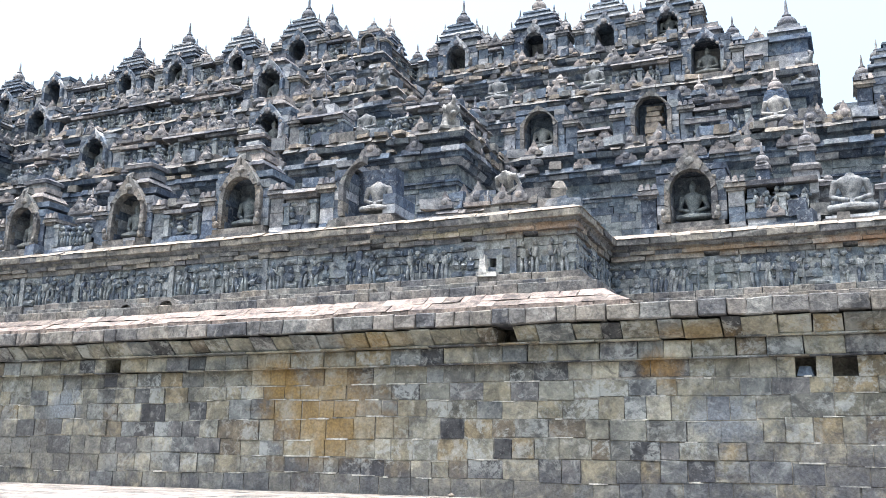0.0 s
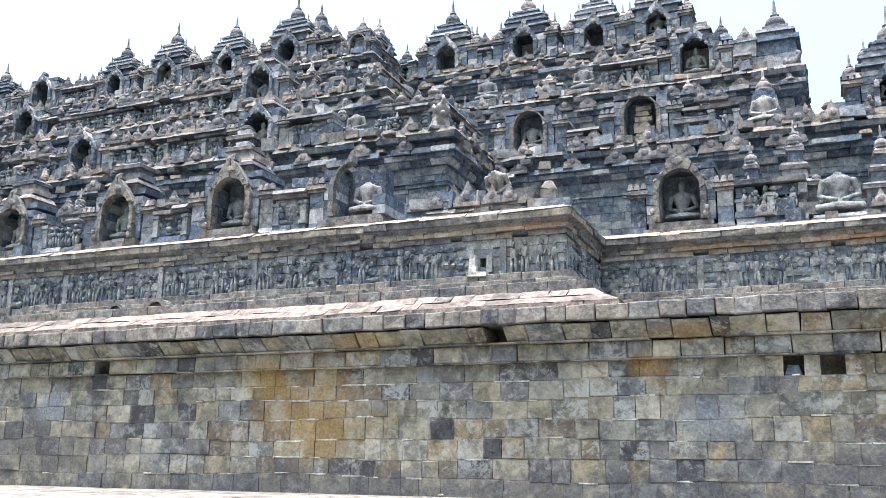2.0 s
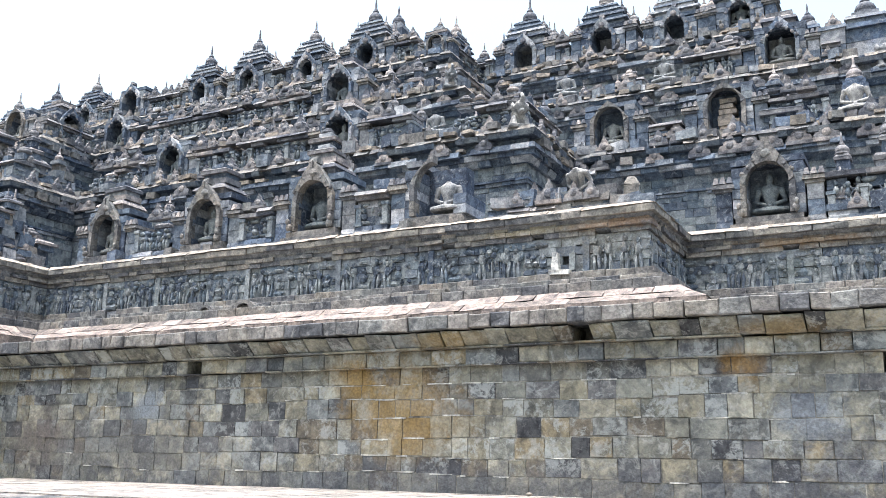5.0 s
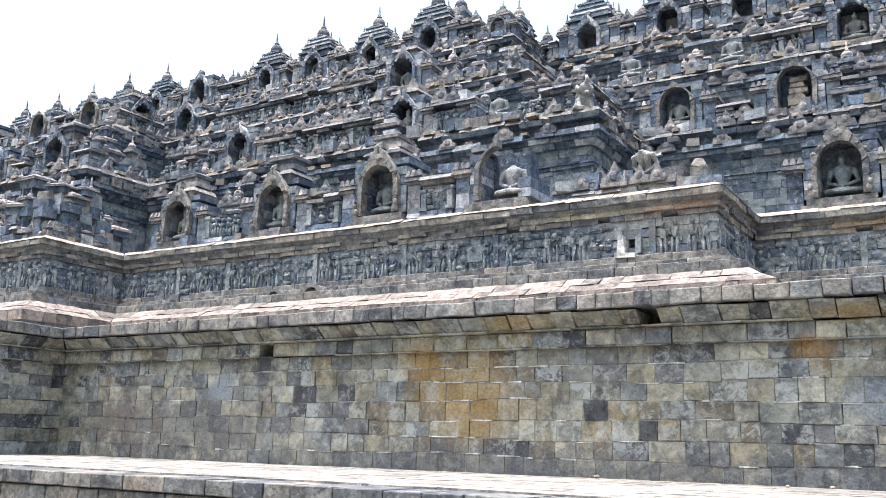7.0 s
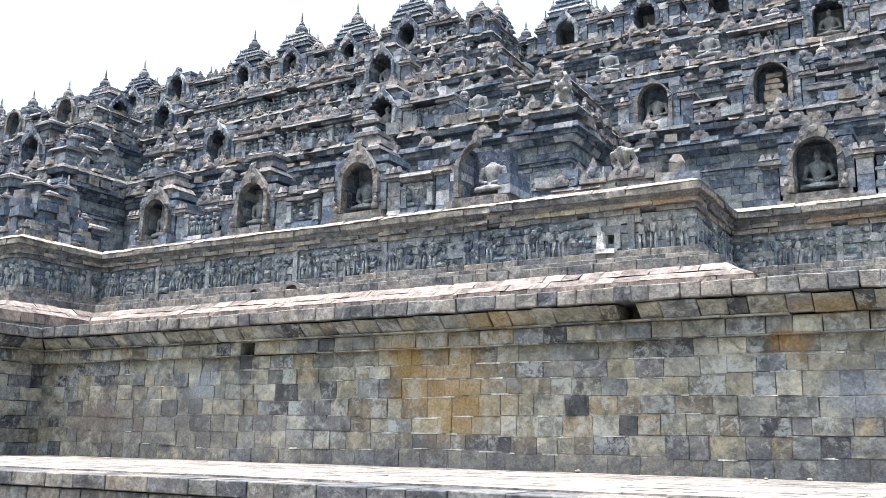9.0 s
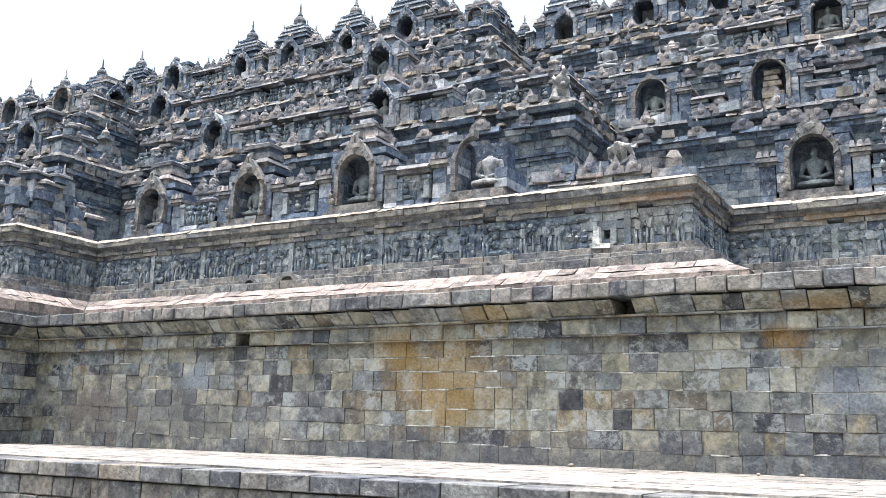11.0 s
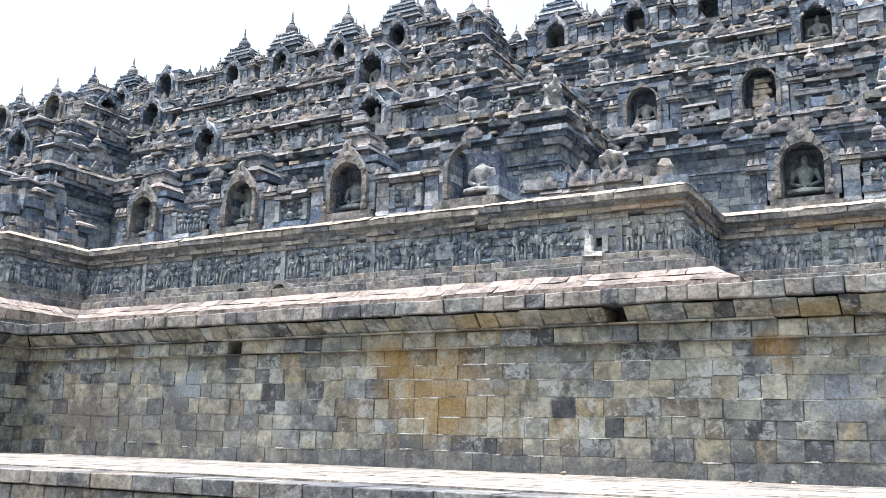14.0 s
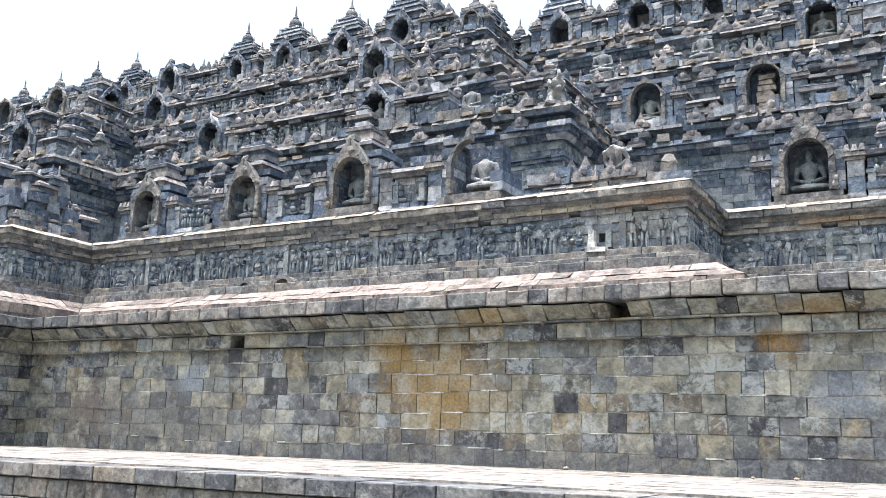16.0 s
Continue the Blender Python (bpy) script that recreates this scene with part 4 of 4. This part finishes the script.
# second row
row_of(AY + B2, 10.45, XI - B2 + 0.4, XO - B2 - 0.1, [(-22.3, GABLE_HIGH, 0.9), (-15.55, SLAB_HIGH, 0.9), (-12.3, TORSO, 0.72)], 1.1, 0.4, 200)
row_of(BY + B2, 10.45, XO - B2 + 0.3, -0.64, [(-7.95, OPEN, 0.95), (-4.62, OPEN, 0.95), (-1.28, TORSO, 0.88, 0.25)], 1.15, 0.35, 240)
row_of(BY + B2, 10.45, -0.64, 3.6, [(1.95, FULL, 1.0)], 0.5, 0.95, 250)
row_of(LY + B2, 10.45, -42.0, XI - B2 - 0.1, [(-28.6, SLAB_HIGH, 0.9), (-32.2, GABLE_HIGH, 0.9), (-36.0, OPEN, 0.9)], 1.1, 0.6, 260)
# third row
put(SLAB_HIGH, XI - B3 - 0.1, 25.4, 13.9, 90, 0.9)
put(STONES[3], -15.73, AY + B2 - 0.15, 10.47, 3, 1.1)
put(ROOF, -15.73, AY + B2 - 0.12, 10.75, 2, 0.72)
put(CUSHION, -15.75, AY + B2 - 0.1, 11.22, 0, 0.7)
put(ROOF, -19.0, AY + B2 + 0.6, 10.45 + 1.05, -4, 0.7)
put(ROOF, -25.0, AY + B2 + 0.6, 10.45 + 1.05, 4, 0.65)
s = Soup()
block(s, -0.42, 0.42, -0.35, 0.35, 0, 2.0, jit=0.02)
block(s, -0.55, 0.55, -0.45, 0.45, 2.0, 2.14, jit=0.02, top=0.05)
block(s, -0.36, 0.36, -0.34, 0.34, 2.14, 2.64, jit=0.02)
ob = new("stone_pier", s.mesh("stone_pier", DARK_STONE))
ob.location = (-19.6, 32.75, 17.35)
tagged(ob, "tall stepped stone pier behind a niche shrine", "pier")
put(STUPA_SMALL, -19.6, 32.75, 17.35 + 2.63, 0, 1.2)
put(STUPA_SMALL, -1.3, BY + B2 + 1.0, 10.45 + 1.3, 0, 0.95)
put(ROOF, -3.15, BY + B2 + 0.45, 10.8, 3, 0.85)
s = Soup()
block(s, -0.34, 0.34, -0.3, 0.3, 0, 1.3, jit=0.02)
ob = new("stone_pier", s.mesh("stone_pier", DARK_STONE))
ob.location = (-1.3, BY + B2 + 1.0, 10.45)
tagged(ob, "squared stone pier behind a seated statue", "pier")
row_of(AY + B3, 13.9, XI - B3 + 0.3, XO - B3 - 0.1, [(-29.7, GABLE_HIGH, 0.95), (-18.5, SLAB_HIGH, 1.0)], 1.1, 0.35, 300)
row_of(BY + B3, 13.9, XO - B3 + 0.3, -1.75, [(-10.9, TORSO, 0.85, 0.4), (-7.35, BUDDHA, 0.85, 0.3), (-3.55, SLAB_HIGH, 0.98)], 1.1, 0.4, 340)
row_of(LY + B3, 13.9, -50.0, XI - B3 - 0.1, [(-32.6, OPEN, 0.9), (-36.0, OPEN, 0.9), (-40.0, GABLE_HIGH, 0.9)], 1.1, 0.6, 360)
# fourth row, against the sky
row_of(30.8, 17.35, -52.0, XO - 11.4, [(-48.3, FULL, 0.96), (-45.4, FULL, 0.96), (-42.4, FULL, 0.96), (-39.5, FULL, 0.98), (-36.55, FULL, 0.97), (-33.5, GABLE_HIGH, 1.0),
       (-29.1, FULL, 0.98), (-26.3, FULL, 1.06), (-23.1, FULL, 0.98), (-20.05, FULL, 1.1), (-16.75, OPEN, 0.66)], 1.15, 0.2, 400)
put(ROOF, -16.85, 31.5, 17.35 + 1.12, 0, 0.75)
put(STUPA_SMALL, -16.85, 31.5, 17.35 + 1.58, 0, 0.55)
put(FULL, -16.35, 33.0, 17.35, 90, 0.85)
parapet(-16.6, -15.0, 34.35, 17.3, 1.25, ruin=0.0, seed=545)
put(STUPA_SMALL, -16.3, 34.6, 17.3 + 1.25, 0, 1.0)
row_of(33.8, 17.35, XO - 11.1, XE - 12.75, [(-14.15, FULL, 1.14), (-10.75, FULL, 1.14), (-7.85, FULL, 1.05), (-5.4, FULL, 1.08)], 1.15, 0.15, 440)



def stupa_tower(x, y, z):
    """A solid corner block with moulded courses and a bell-shaped stupa."""
    e = thing("corner_stupa_tower", "solid stone block with stepped cornice carrying a bell-shaped stupa", "stupa tower")
    e.matrix_basis = pose(x, y, z)
    for w, z0, z1, t in ((0.68, 0.0, 0.2, 0.0), (0.6, 0.2, 0.7, 0.0), (0.61, 0.71, 1.15, 0.0), (0.74, 1.15, 1.3, 0.03), (0.54, 1.3, 1.5, 0.0), (0.62, 1.5, 1.62, 0.06), (0.42, 1.62, 1.8, 0.02)):
        s = Soup()
        block(s, -w, w, 0.9 - w, 0.9 + w, z0, z1, jit=0.015, top=t)
        part("course", s, DARK_STONE, e)
    s = Soup()
    lathe(s, [(r * 1.15, h * 1.15) for r, h in STUPA], 0, 0.9, 1.8, 14)
    part("stupa", s, ORNAMENT_STONE, e, smooth=True)


def corner_beast(x, y, z, rz, size):
    """A weathered carved animal that juts from a wall's corner, one plain mesh."""
    s = Soup()
    blob(s, (0, 0.05, 0.26), (0.26, 0.42, 0.26), wear=0.1)
    limb(s, (0, -0.15, 0.36), (0, -0.34, 0.58), 0.2, 0.17)
    blob(s, (0, -0.44, 0.62), (0.2, 0.24, 0.18), (-25, 0, 0), wear=0.12)
    limb(s, (0, -0.58, 0.66), (0, -0.70, 0.86), 0.09, 0.06)
    limb(s, (0, -0.70, 0.86), (0, -0.58, 0.98), 0.06, 0.05)
    limb(s, (0, -0.52, 0.46), (0, -0.72, 0.44), 0.1, 0.06)
    for sx in (-1, 1):
        limb(s, (sx * 0.16, -0.3, 0.34), (sx * 0.18, -0.42, 0.06), 0.1, 0.09)
        blob(s, (sx * 0.2, -0.28, 0.68), (0.06, 0.12, 0.14), (0, 0, sx * 20), wear=0.15)
        blob(s, (sx * 0.12, -0.05, 0.52), (0.1, 0.14, 0.14), wear=0.2)
    block(s, -0.34, 0.34, -0.55, 0.5, 0.0, 0.1, jit=0.02)
    ob = fused(new("carved_beast", s.mesh("carved_beast", STATUE_STONE, True)), 0.025)
    ob.matrix_basis = pose(x, y, z, 0, 0, rz)
    ob.scale = (size, size, size)
    tagged(ob, "weathered carved stone beast crouching on a wall corner", "carving", "carved beasts")


stupa_tower(-1.02, BY + B3 + 0.05, 13.9)
corner_beast(XE - B3 - 0.5, BY + B3 + 0.1, 13.35, 50, 1.0)
for x, y, w, h in ((-1.98, BY + B3 + 0.55, 0.36, 1.3), (-2.8, BY + B3 + 1.6, 0.36, 1.95)):
    s = Soup()
    block(s, -w, w, -0.4, 0.4, 0, h * 0.5, jit=0.015)
    block(s, -w, w, -0.4, 0.4, h * 0.5 + 0.005, h - 0.12, jit=0.015)
    block(s, -w - 0.07, w + 0.07, -0.47, 0.47, h - 0.12, h, jit=0.02, top=0.03)
    ob = new("stone_pier", s.mesh("stone_pier", DARK_STONE))
    ob.location = (x, y, 13.9)
    tagged(ob, "squared stone pier with a flat cap beside a niche shrine", "pier")
put(STUPA_SMALL, -2.8, BY + B3 + 1.6, 13.9 + 1.94, 0, 1.0)
put(ANTEFIX, -1.95, BY + B3 + 0.3, 13.9 + 1.34, 0, 0.9)
corner_beast(XO - B2 - 0.3, AY + B2 + 0.1, 10.42, 35, 0.95)
corner_beast(XO - B3 - 0.3, AY + B3 - 0.1, 13.88, 35, 0.8)
parapet(XO - 11.3 - 0.12, 2.7, 30.95, 17.31, 1.0, rz=90, ruin=0.1, seed=530)

# balustrades on the faces that look along the wall
for k in (0, 1, 2):
    b = BACK[k]
    for x, y0, y1 in ((XI - b, LY + b, AY + b), (XO - b, AY + b, BY + b)):
        if k == 0:
            s = Soup()
            course(s, [(x - 0.2, y0 + 0.2), (x - 0.2, y1 - 0.2)], 0.0, 6.78, 7.0, wide=(0.3, 0.6), depth=0.4, jit=0.03, proud=0.05, drop=0.2)
            ob = new("kerb_stones", s.mesh("kerb_stones", CORNICE_STONE))
            tagged(ob, "low broken row of squared stones along a coping", "stones", kind="stuff")
            continue
        h = 1.05
        parapet(x - 0.12, y1 - y0 - 0.3, y0 + 0.15, RISE[k] - 0.09, h, rz=90, ruin=0.8 if x < -20 and k == 1 else 0.25, seed=500 + k)
        if x < -20 and k == 1:
            put(TORSO, x - 0.6, (y0 + y1) / 2, RISE[k] + 0.45, 60, 0.8)
            put(STONES[3], x - 0.6, (y0 + y1) / 2, RISE[k] - 0.02, 60, 1.8)
            scatter(x - 0.9, x - 0.2, (y0 + y1) / 2, RISE[k] + 0.2, 14, 1.1)
            continue
        for y in np.arange(y0 + 0.4, y1 - 0.3, 0.45):
            put(RNG.choice([ANTEFIX, STUPA_SMALL] + STONES), x - 0.35, float(y), RISE[k] - 0.08 + h, 90 + RNG.uniform(-20, 20), RNG.uniform(0.75, 1.1))
scatter(-26.5, XI - 0.3, LY + 0.5, 6.8, 16, 0.4)
put(TORSO, XI - 0.75, 16.6, 6.9, 60, 0.9)
put(STONES[3], XI - 0.75, 16.6, 6.68, 60, 1.6)
put(CUSHION, XI - 0.5, 17.3, 6.8, 0, 1.0)
put(ANTEFIX, XI - 0.5, 15.85, 6.86, 80, 1.0)
for x, y, size in ((XI - 1.5, 16.6, 0.7), (XI - 1.1, 17.6, 0.75), (XI - 2.6, 16.9, 0.8)):
    put(ROOF, x, y, 6.8, RNG.uniform(-20, 20), size)
for k in (1, 2):
    scatter(XI - BACK[k] - 4.0, XI - BACK[k] - 0.3, LY + BACK[k] + 0.5, RISE[k] + 0.0, 14, 0.3)
scatter(XI - 0.9, XI - 0.2, 17.0, 6.8, 8, 0.9)

# what lies in the opened niches and on the broken stretches
put(TORSO, -9.7, AY + 0.72, 7.14, 4, 0.82)
for i, (dx, size) in enumerate(((0.0, 1.35), (0.05, 1.2), (-0.04, 1.3), (0.03, 1.0), (0.0, 1.15), (0.04, 0.9))):
    put(STONES[1 if i % 2 else 0], -4.62 + dx, BY + B2 + 0.5, 10.78 + 0.17 * i, RNG.uniform(-8, 8), size)
scatter(-2.7, -0.2, BY + B2 + 0.2, 10.47, 16, 0.25, STONES[:2])
scatter(-10.5, -1.5, BY + B2 + 1.6, 10.45, 14, 0.3)
scatter(-15.0, -6.5, 33.5, 17.35 - 0.5, 18, 0.08, STONES[:2])
scatter(-12.5, -5.0, BY + B3 - 0.1, 13.92, 14, 0.15, STONES[:3])
put(CUSHION, -18.6, AY + B3 - 0.15, 13.92, 0, 1.2)

# pointed ornaments and loose stones along the mouldings of the upper walls
for k in (1, 2, 3):
    for (a, b) in zip(PLANS[k][:-1], PLANS[k][1:]):
        if a[0] == b[0]:
            continue
        x = max(a[0], -44.0) + 0.5
        while x < min(b[0], 6.0) - 0.3:
            r = RNG.random()
            if r < 0.5:
                put(ANTEFIX, x, a[1] - 0.32, RISE[k] - 0.5, RNG.uniform(-6, 6), RNG.uniform(0.9, 1.2))
            elif r < 0.75:
                put(RNG.choice(STONES[:3]), x, a[1] - 0.28, RISE[k] - 0.5, RNG.uniform(-10, 10), RNG.uniform(0.6, 0.9))
            if RNG.random() < 0.6:
                put(RNG.choice(STONES[:3]), x + 0.3, a[1] - 0.33, RISE[k] + 0.01, RNG.uniform(-20, 20), RNG.uniform(0.4, 0.75))
            if RNG.random() < 0.42:
                put(ANTEFIX, x + 0.1, a[1] - 0.22, RISE[k] + 0.03, RNG.uniform(-8, 8), RNG.uniform(0.8, 1.2))
            if RNG.random() < 0.3:
                put(RNG.choice(STONES), x + 0.2, a[1] - 0.2, RISE[k] + 0.02, RNG.uniform(-20, 20), RNG.uniform(0.7, 1.0))
            x += RNG.uniform(0.45, 0.85)
for a, b, y, z, n in ((-21.5, -8.8, AY + 0.3, 6.8, 7), (-1.5, 6.5, BY + 0.3, 6.8, 12), (-26.0, -9.5, AY + B2 - 0.1, 10.45, 40), (-9.0, 3.4, BY + B2 - 0.1, 10.45, 30),
                      (-30.5, -13.8, AY + B3 - 0.1, 13.9, 40), (-13.3, -1.5, BY + B3 - 0.1, 13.9, 34), (-44.0, -16.5, 30.75, 17.35, 60), (-15.8, -4.8, 33.7, 17.35, 26)):
    scatter(a, b, y, z, n, 0.14, STONES)
for k in (1, 2):
    for x, y0, y1 in ((XI - BACK[k], LY + BACK[k], AY + BACK[k]), (XO - BACK[k], AY + BACK[k], BY + BACK[k])):
        for y in np.arange(y0 + 0.35, y1 - 0.2, 0.5):
            put(RNG.choice([ANTEFIX, ANTEFIX] + STONES[:3]), x + 0.3, float(y), RISE[k] - 0.5, 90 + RNG.uniform(-8, 8), RNG.uniform(0.8, 1.1))
            put(RNG.choice([ANTEFIX] + STONES[:3]), x + 0.24, float(y) + 0.2, RISE[k] + 0.02, 90 + RNG.uniform(-8, 8), RNG.uniform(0.8, 1.1))
# broken masonry piled on the two lower returns
for z, x, y0, y1 in ((6.8, XI - 0.55, LY + 0.5, AY - 0.1), (10.45, XI - B2 - 0.45, LY + B2 + 0.3, AY + B2 - 0.2)):
    y = y0
    while y < y1:
        if abs(y - (y0 + y1) / 2) > 0.55:
            h = 0.0
            for i in range(RNG.choice((1, 2, 3, 4))):
                one, k = RNG.choice(STONES[2:]), RNG.uniform(0.85, 1.2)
                put(one, x + RNG.uniform(-0.08, 0.08), y + RNG.uniform(-0.05, 0.05), z + h, 90 + RNG.uniform(-12, 12), k)
                h += max(v.co.z for v in one.data.vertices) * k - 0.01
            put(RNG.choice((ANTEFIX, CUSHION, CUSHION, STUPA_SMALL)), x, y, z + h, 90 + RNG.uniform(-20, 20), RNG.uniform(0.6, 0.95))
        put(RNG.choice((CUSHION, ANTEFIX, ROOF)), x - 0.75, y + 0.1, z, RNG.uniform(-20, 20), RNG.uniform(0.7, 0.95))
        y += RNG.uniform(0.32, 0.5)
for z, xa, xb, ya, yb, n in ((6.8, XI - 4.2, XI - 0.7, LY + 0.55, LY + 1.5, 22), (6.8, XI - 1.6, XI - 0.6, LY + 1.2, AY + 0.4, 16), (10.45, XI - B2 - 5.0, XI - B2 - 0.8, LY + B2 + 0.4, LY + B2 + 1.3, 16)):
    for _ in range(n):
        x, y, h = RNG.uniform(xa, xb), RNG.uniform(ya, yb), 0.0
        for i in range(RNG.choice((1, 2, 3, 4, 5))):
            one, k = RNG.choice(STONES[2:]), RNG.uniform(0.9, 1.3)
            put(one, x + RNG.uniform(-0.05, 0.05), y + RNG.uniform(-0.05, 0.05), z + h, RNG.uniform(-15, 15), k)
            h += max(v.co.z for v in one.data.vertices) * k - 0.01
        r = RNG.random()
        if r < 0.75:
            put(RNG.choice((ANTEFIX, CUSHION, CLUSTERS[0], CLUSTERS[3], STUPA_SMALL)), x, y, z + h, RNG.uniform(-20, 20), RNG.uniform(0.6, 0.95))
for name, heap in RUBBLE.items():
    ob = new("rubble", heap.mesh("rubble", bpy.data.materials[name]))
    tagged(ob, "small squared stones strewn along the upper mouldings", "rubble", kind="stuff")

# ---- the single stones of the base wall, and those too far along to tell apart ----
UNIT = []
for i in range(10):
    s = Soup()
    r = lambda: RNG.uniform(-0.024, 0.024)
    b = 0.014
    vs = []
    for y, inset in ((0.0, b), (0.014, 0.0), (1.0, 0.0)):
        for x, z in ((0, 0), (1, 0), (1, 1), (0, 1)):
            vs.append((x + (inset if x == 0 else -inset) * 0.6 + r() * 0.6, y + r() * 0.3, z + (inset if z == 0 else -inset) + r()))
    fs = [(0, 1, 2, 3)] + [(i0 + k, i0 + 4 + k, i0 + 4 + (k + 1) % 4, i0 + (k + 1) % 4) for i0 in (0, 4) for k in range(4)]
    s.add(vs, fs)
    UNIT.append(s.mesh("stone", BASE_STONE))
HEIGHTS = [1.2, 1.44, 1.68, 1.92, 2.18, 2.43, 2.64, 2.87]
count = 0
rest = Soup()
GAPS = ((-0.52, -0.31), (-0.13, 0.12))
for c, (z0, z1) in enumerate(zip(HEIGHTS[:-1], HEIGHTS[1:])):
    x = -15.42
    while x < 2.6:
        w = RNG.uniform(0.22, 0.47)
        near = -11.4 < x < 1.9 and count < 300
        dip = 0.022 * math.sin(0.9 * x + 1.7 * c) + 0.012 * math.sin(2.3 * x - c) + RNG.uniform(-0.006, 0.006) if 0 < c else 0.0
        rise = 0.022 * math.sin(0.9 * x + 1.7 * (c + 1)) + 0.012 * math.sin(2.3 * x - c - 1) + RNG.uniform(-0.006, 0.006) if c < 5 else 0.0
        d = 11.5 + RNG.choice((0, 0, 0, 1)) * RNG.uniform(-0.02, -0.004) + RNG.uniform(-0.009, 0.001)
        for g0, g1 in GAPS if c == 6 else ():
            if g0 - 0.01 <= x < g1:
                x = g1
            elif x < g0 < x + w + 0.12:
                w = g0 - x
        if near:
            ob = new("stone", RNG.choice(UNIT))
            ob.parent = base
            ob.location, ob.scale = (x + 0.005, d, z0 + dip + 0.0045), (w - 0.010, 0.3, z1 + rise - z0 - dip - 0.009)
            count += 1
        else:
            block(rest, x + 0.004, x + w - 0.004, d, d + 0.3, z0 + dip + 0.003, z1 + rise - 0.003, jit=0.006)
        x += w
    course(rest, LOWER[:3], 0.0, z0, z1, wide=(0.35, 0.7), depth=0.3, jit=0.008)
    course(rest, [(2.6, 11.5), (12.0, 11.5)], 0.0, z0, z1, wide=(0.35, 0.7), depth=0.3, jit=0.008)
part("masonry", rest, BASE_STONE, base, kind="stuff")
s = Soup()
block(s, -15.38, 2.62, 11.508, 11.56, 1.2, HEIGHTS[6])
for x0, x1 in ((-15.38, GAPS[0][0]), (GAPS[0][1], GAPS[1][0]), (GAPS[1][1], 2.62)):
    block(s, x0 + 0.01, x1 - 0.01, 11.508, 11.56, HEIGHTS[6], HEIGHTS[7] - 0.01)
part("mortar", s, MORTAR, base, "pale crumbling lime mortar in the joints")
s = Soup()
for _ in range(120):
    x, c, w = RNG.uniform(-13.5, 2.0), RNG.choice((1, 2, 3, 4, 5, 6)), RNG.uniform(0.06, 0.34)
    if RNG.random() < 0.4:
        x = RNG.gauss(-6.6, 1.0)
    z = HEIGHTS[c] + (0.022 * math.sin(0.9 * x + 1.7 * c) + 0.012 * math.sin(2.3 * x - c) if c < 6 else 0.0)
    block(s, x, x + w, 11.487, 11.52, z - 0.006, z + RNG.uniform(0.002, 0.012), jit=0.005)
part("lime_edge", s, LIME, base, "white lime crust along the joints", kind="stuff")
for iy in range(9):
    s = Soup()
    y0 = 7.3 + iy * 0.47
    course(s, [(-40, y0), (14, y0)], 0.0, 1.1, 1.215, wide=(0.5, 1.0), depth=0.46, jit=0.004, proud=0.003, gap=0.006)
    part("paving", s, PAVING_STONE, ledge, kind="stuff")

s = Soup()
block(s, -0.5, -0.33, 11.53, 11.62, 2.65, 2.76, jit=0.02, top=0.03)
part("broken_stone", s, DARK_STONE, base)

# ---- small finds ----
spout = thing("stone_surround", "white stone fragment beside a small square hole in the carved wall", "stone frame")
s = Soup()
block(s, -6.86, -6.68, AY - 0.16, AY + 0.1, 5.42, 5.86, jit=0.015, top=0.03)
part("upright", s, LIME, spout)
s = Soup()
block(s, -6.88, -6.45, AY - 0.2, AY + 0.1, 5.38, 5.48, jit=0.015)
part("sill", s, LIME, spout)
s = Soup()
block(s, -6.48, -6.36, AY - 0.06, AY + 0.1, 5.48, 5.84, jit=0.012)
part("side_stone", s, RELIEF_STONE, spout)
for x, y, r in ((-4.62, 11.3, 0.035), (-1.86, 11.25, 0.025), (-2.3, 11.1, 0.02)):
    s = Soup()
    blob(s, (0, 0, r * 0.6), (r * 1.3, r, r * 0.7), n=8, m=6)
    ob = new("pebble", s.mesh("pebble", PALE_STONE, True))
    ob.location = (x, y, 1.215)
    tagged(ob, "small pale pebble on the paved ledge", "pebble", "pebbles")
for x, w in ((-15.8, 0.26), (-14.6, 0.34)):
    s = Soup()
    n = 9
    ring_in = [(math.cos(math.pi * i / n) * w * 0.55, math.sin(math.pi * i / n) * w * 0.4) for i in range(n + 1)]
    ring_out = [(math.cos(math.pi * i / n) * w, math.sin(math.pi * i / n) * w * 0.62) for i in range(n + 1)]
    vs = [(a, y, b) for y in (-0.12, 0.14) for rr in (ring_in, ring_out) for a, b in rr]
    m = n + 1
    fs = []
    for i in range(n):
        fs += [(i, m + i, m + i + 1, i + 1), (2 * m + i, 2 * m + i + 1, 3 * m + i + 1, 3 * m + i), (m + i, 3 * m + i, 3 * m + i + 1, m + i + 1), (i, i + 1, 2 * m + i + 1, 2 * m + i)]
    s.add(vs, fs)
    ob = new("arched_fragment", s.mesh("arched_fragment", CORNICE_STONE))
    ob.location = (x, AY - 0.34, 5.11)
    tagged(ob, "pale curved stone fragment on the plinth step", "stone fragment", "arched fragments")
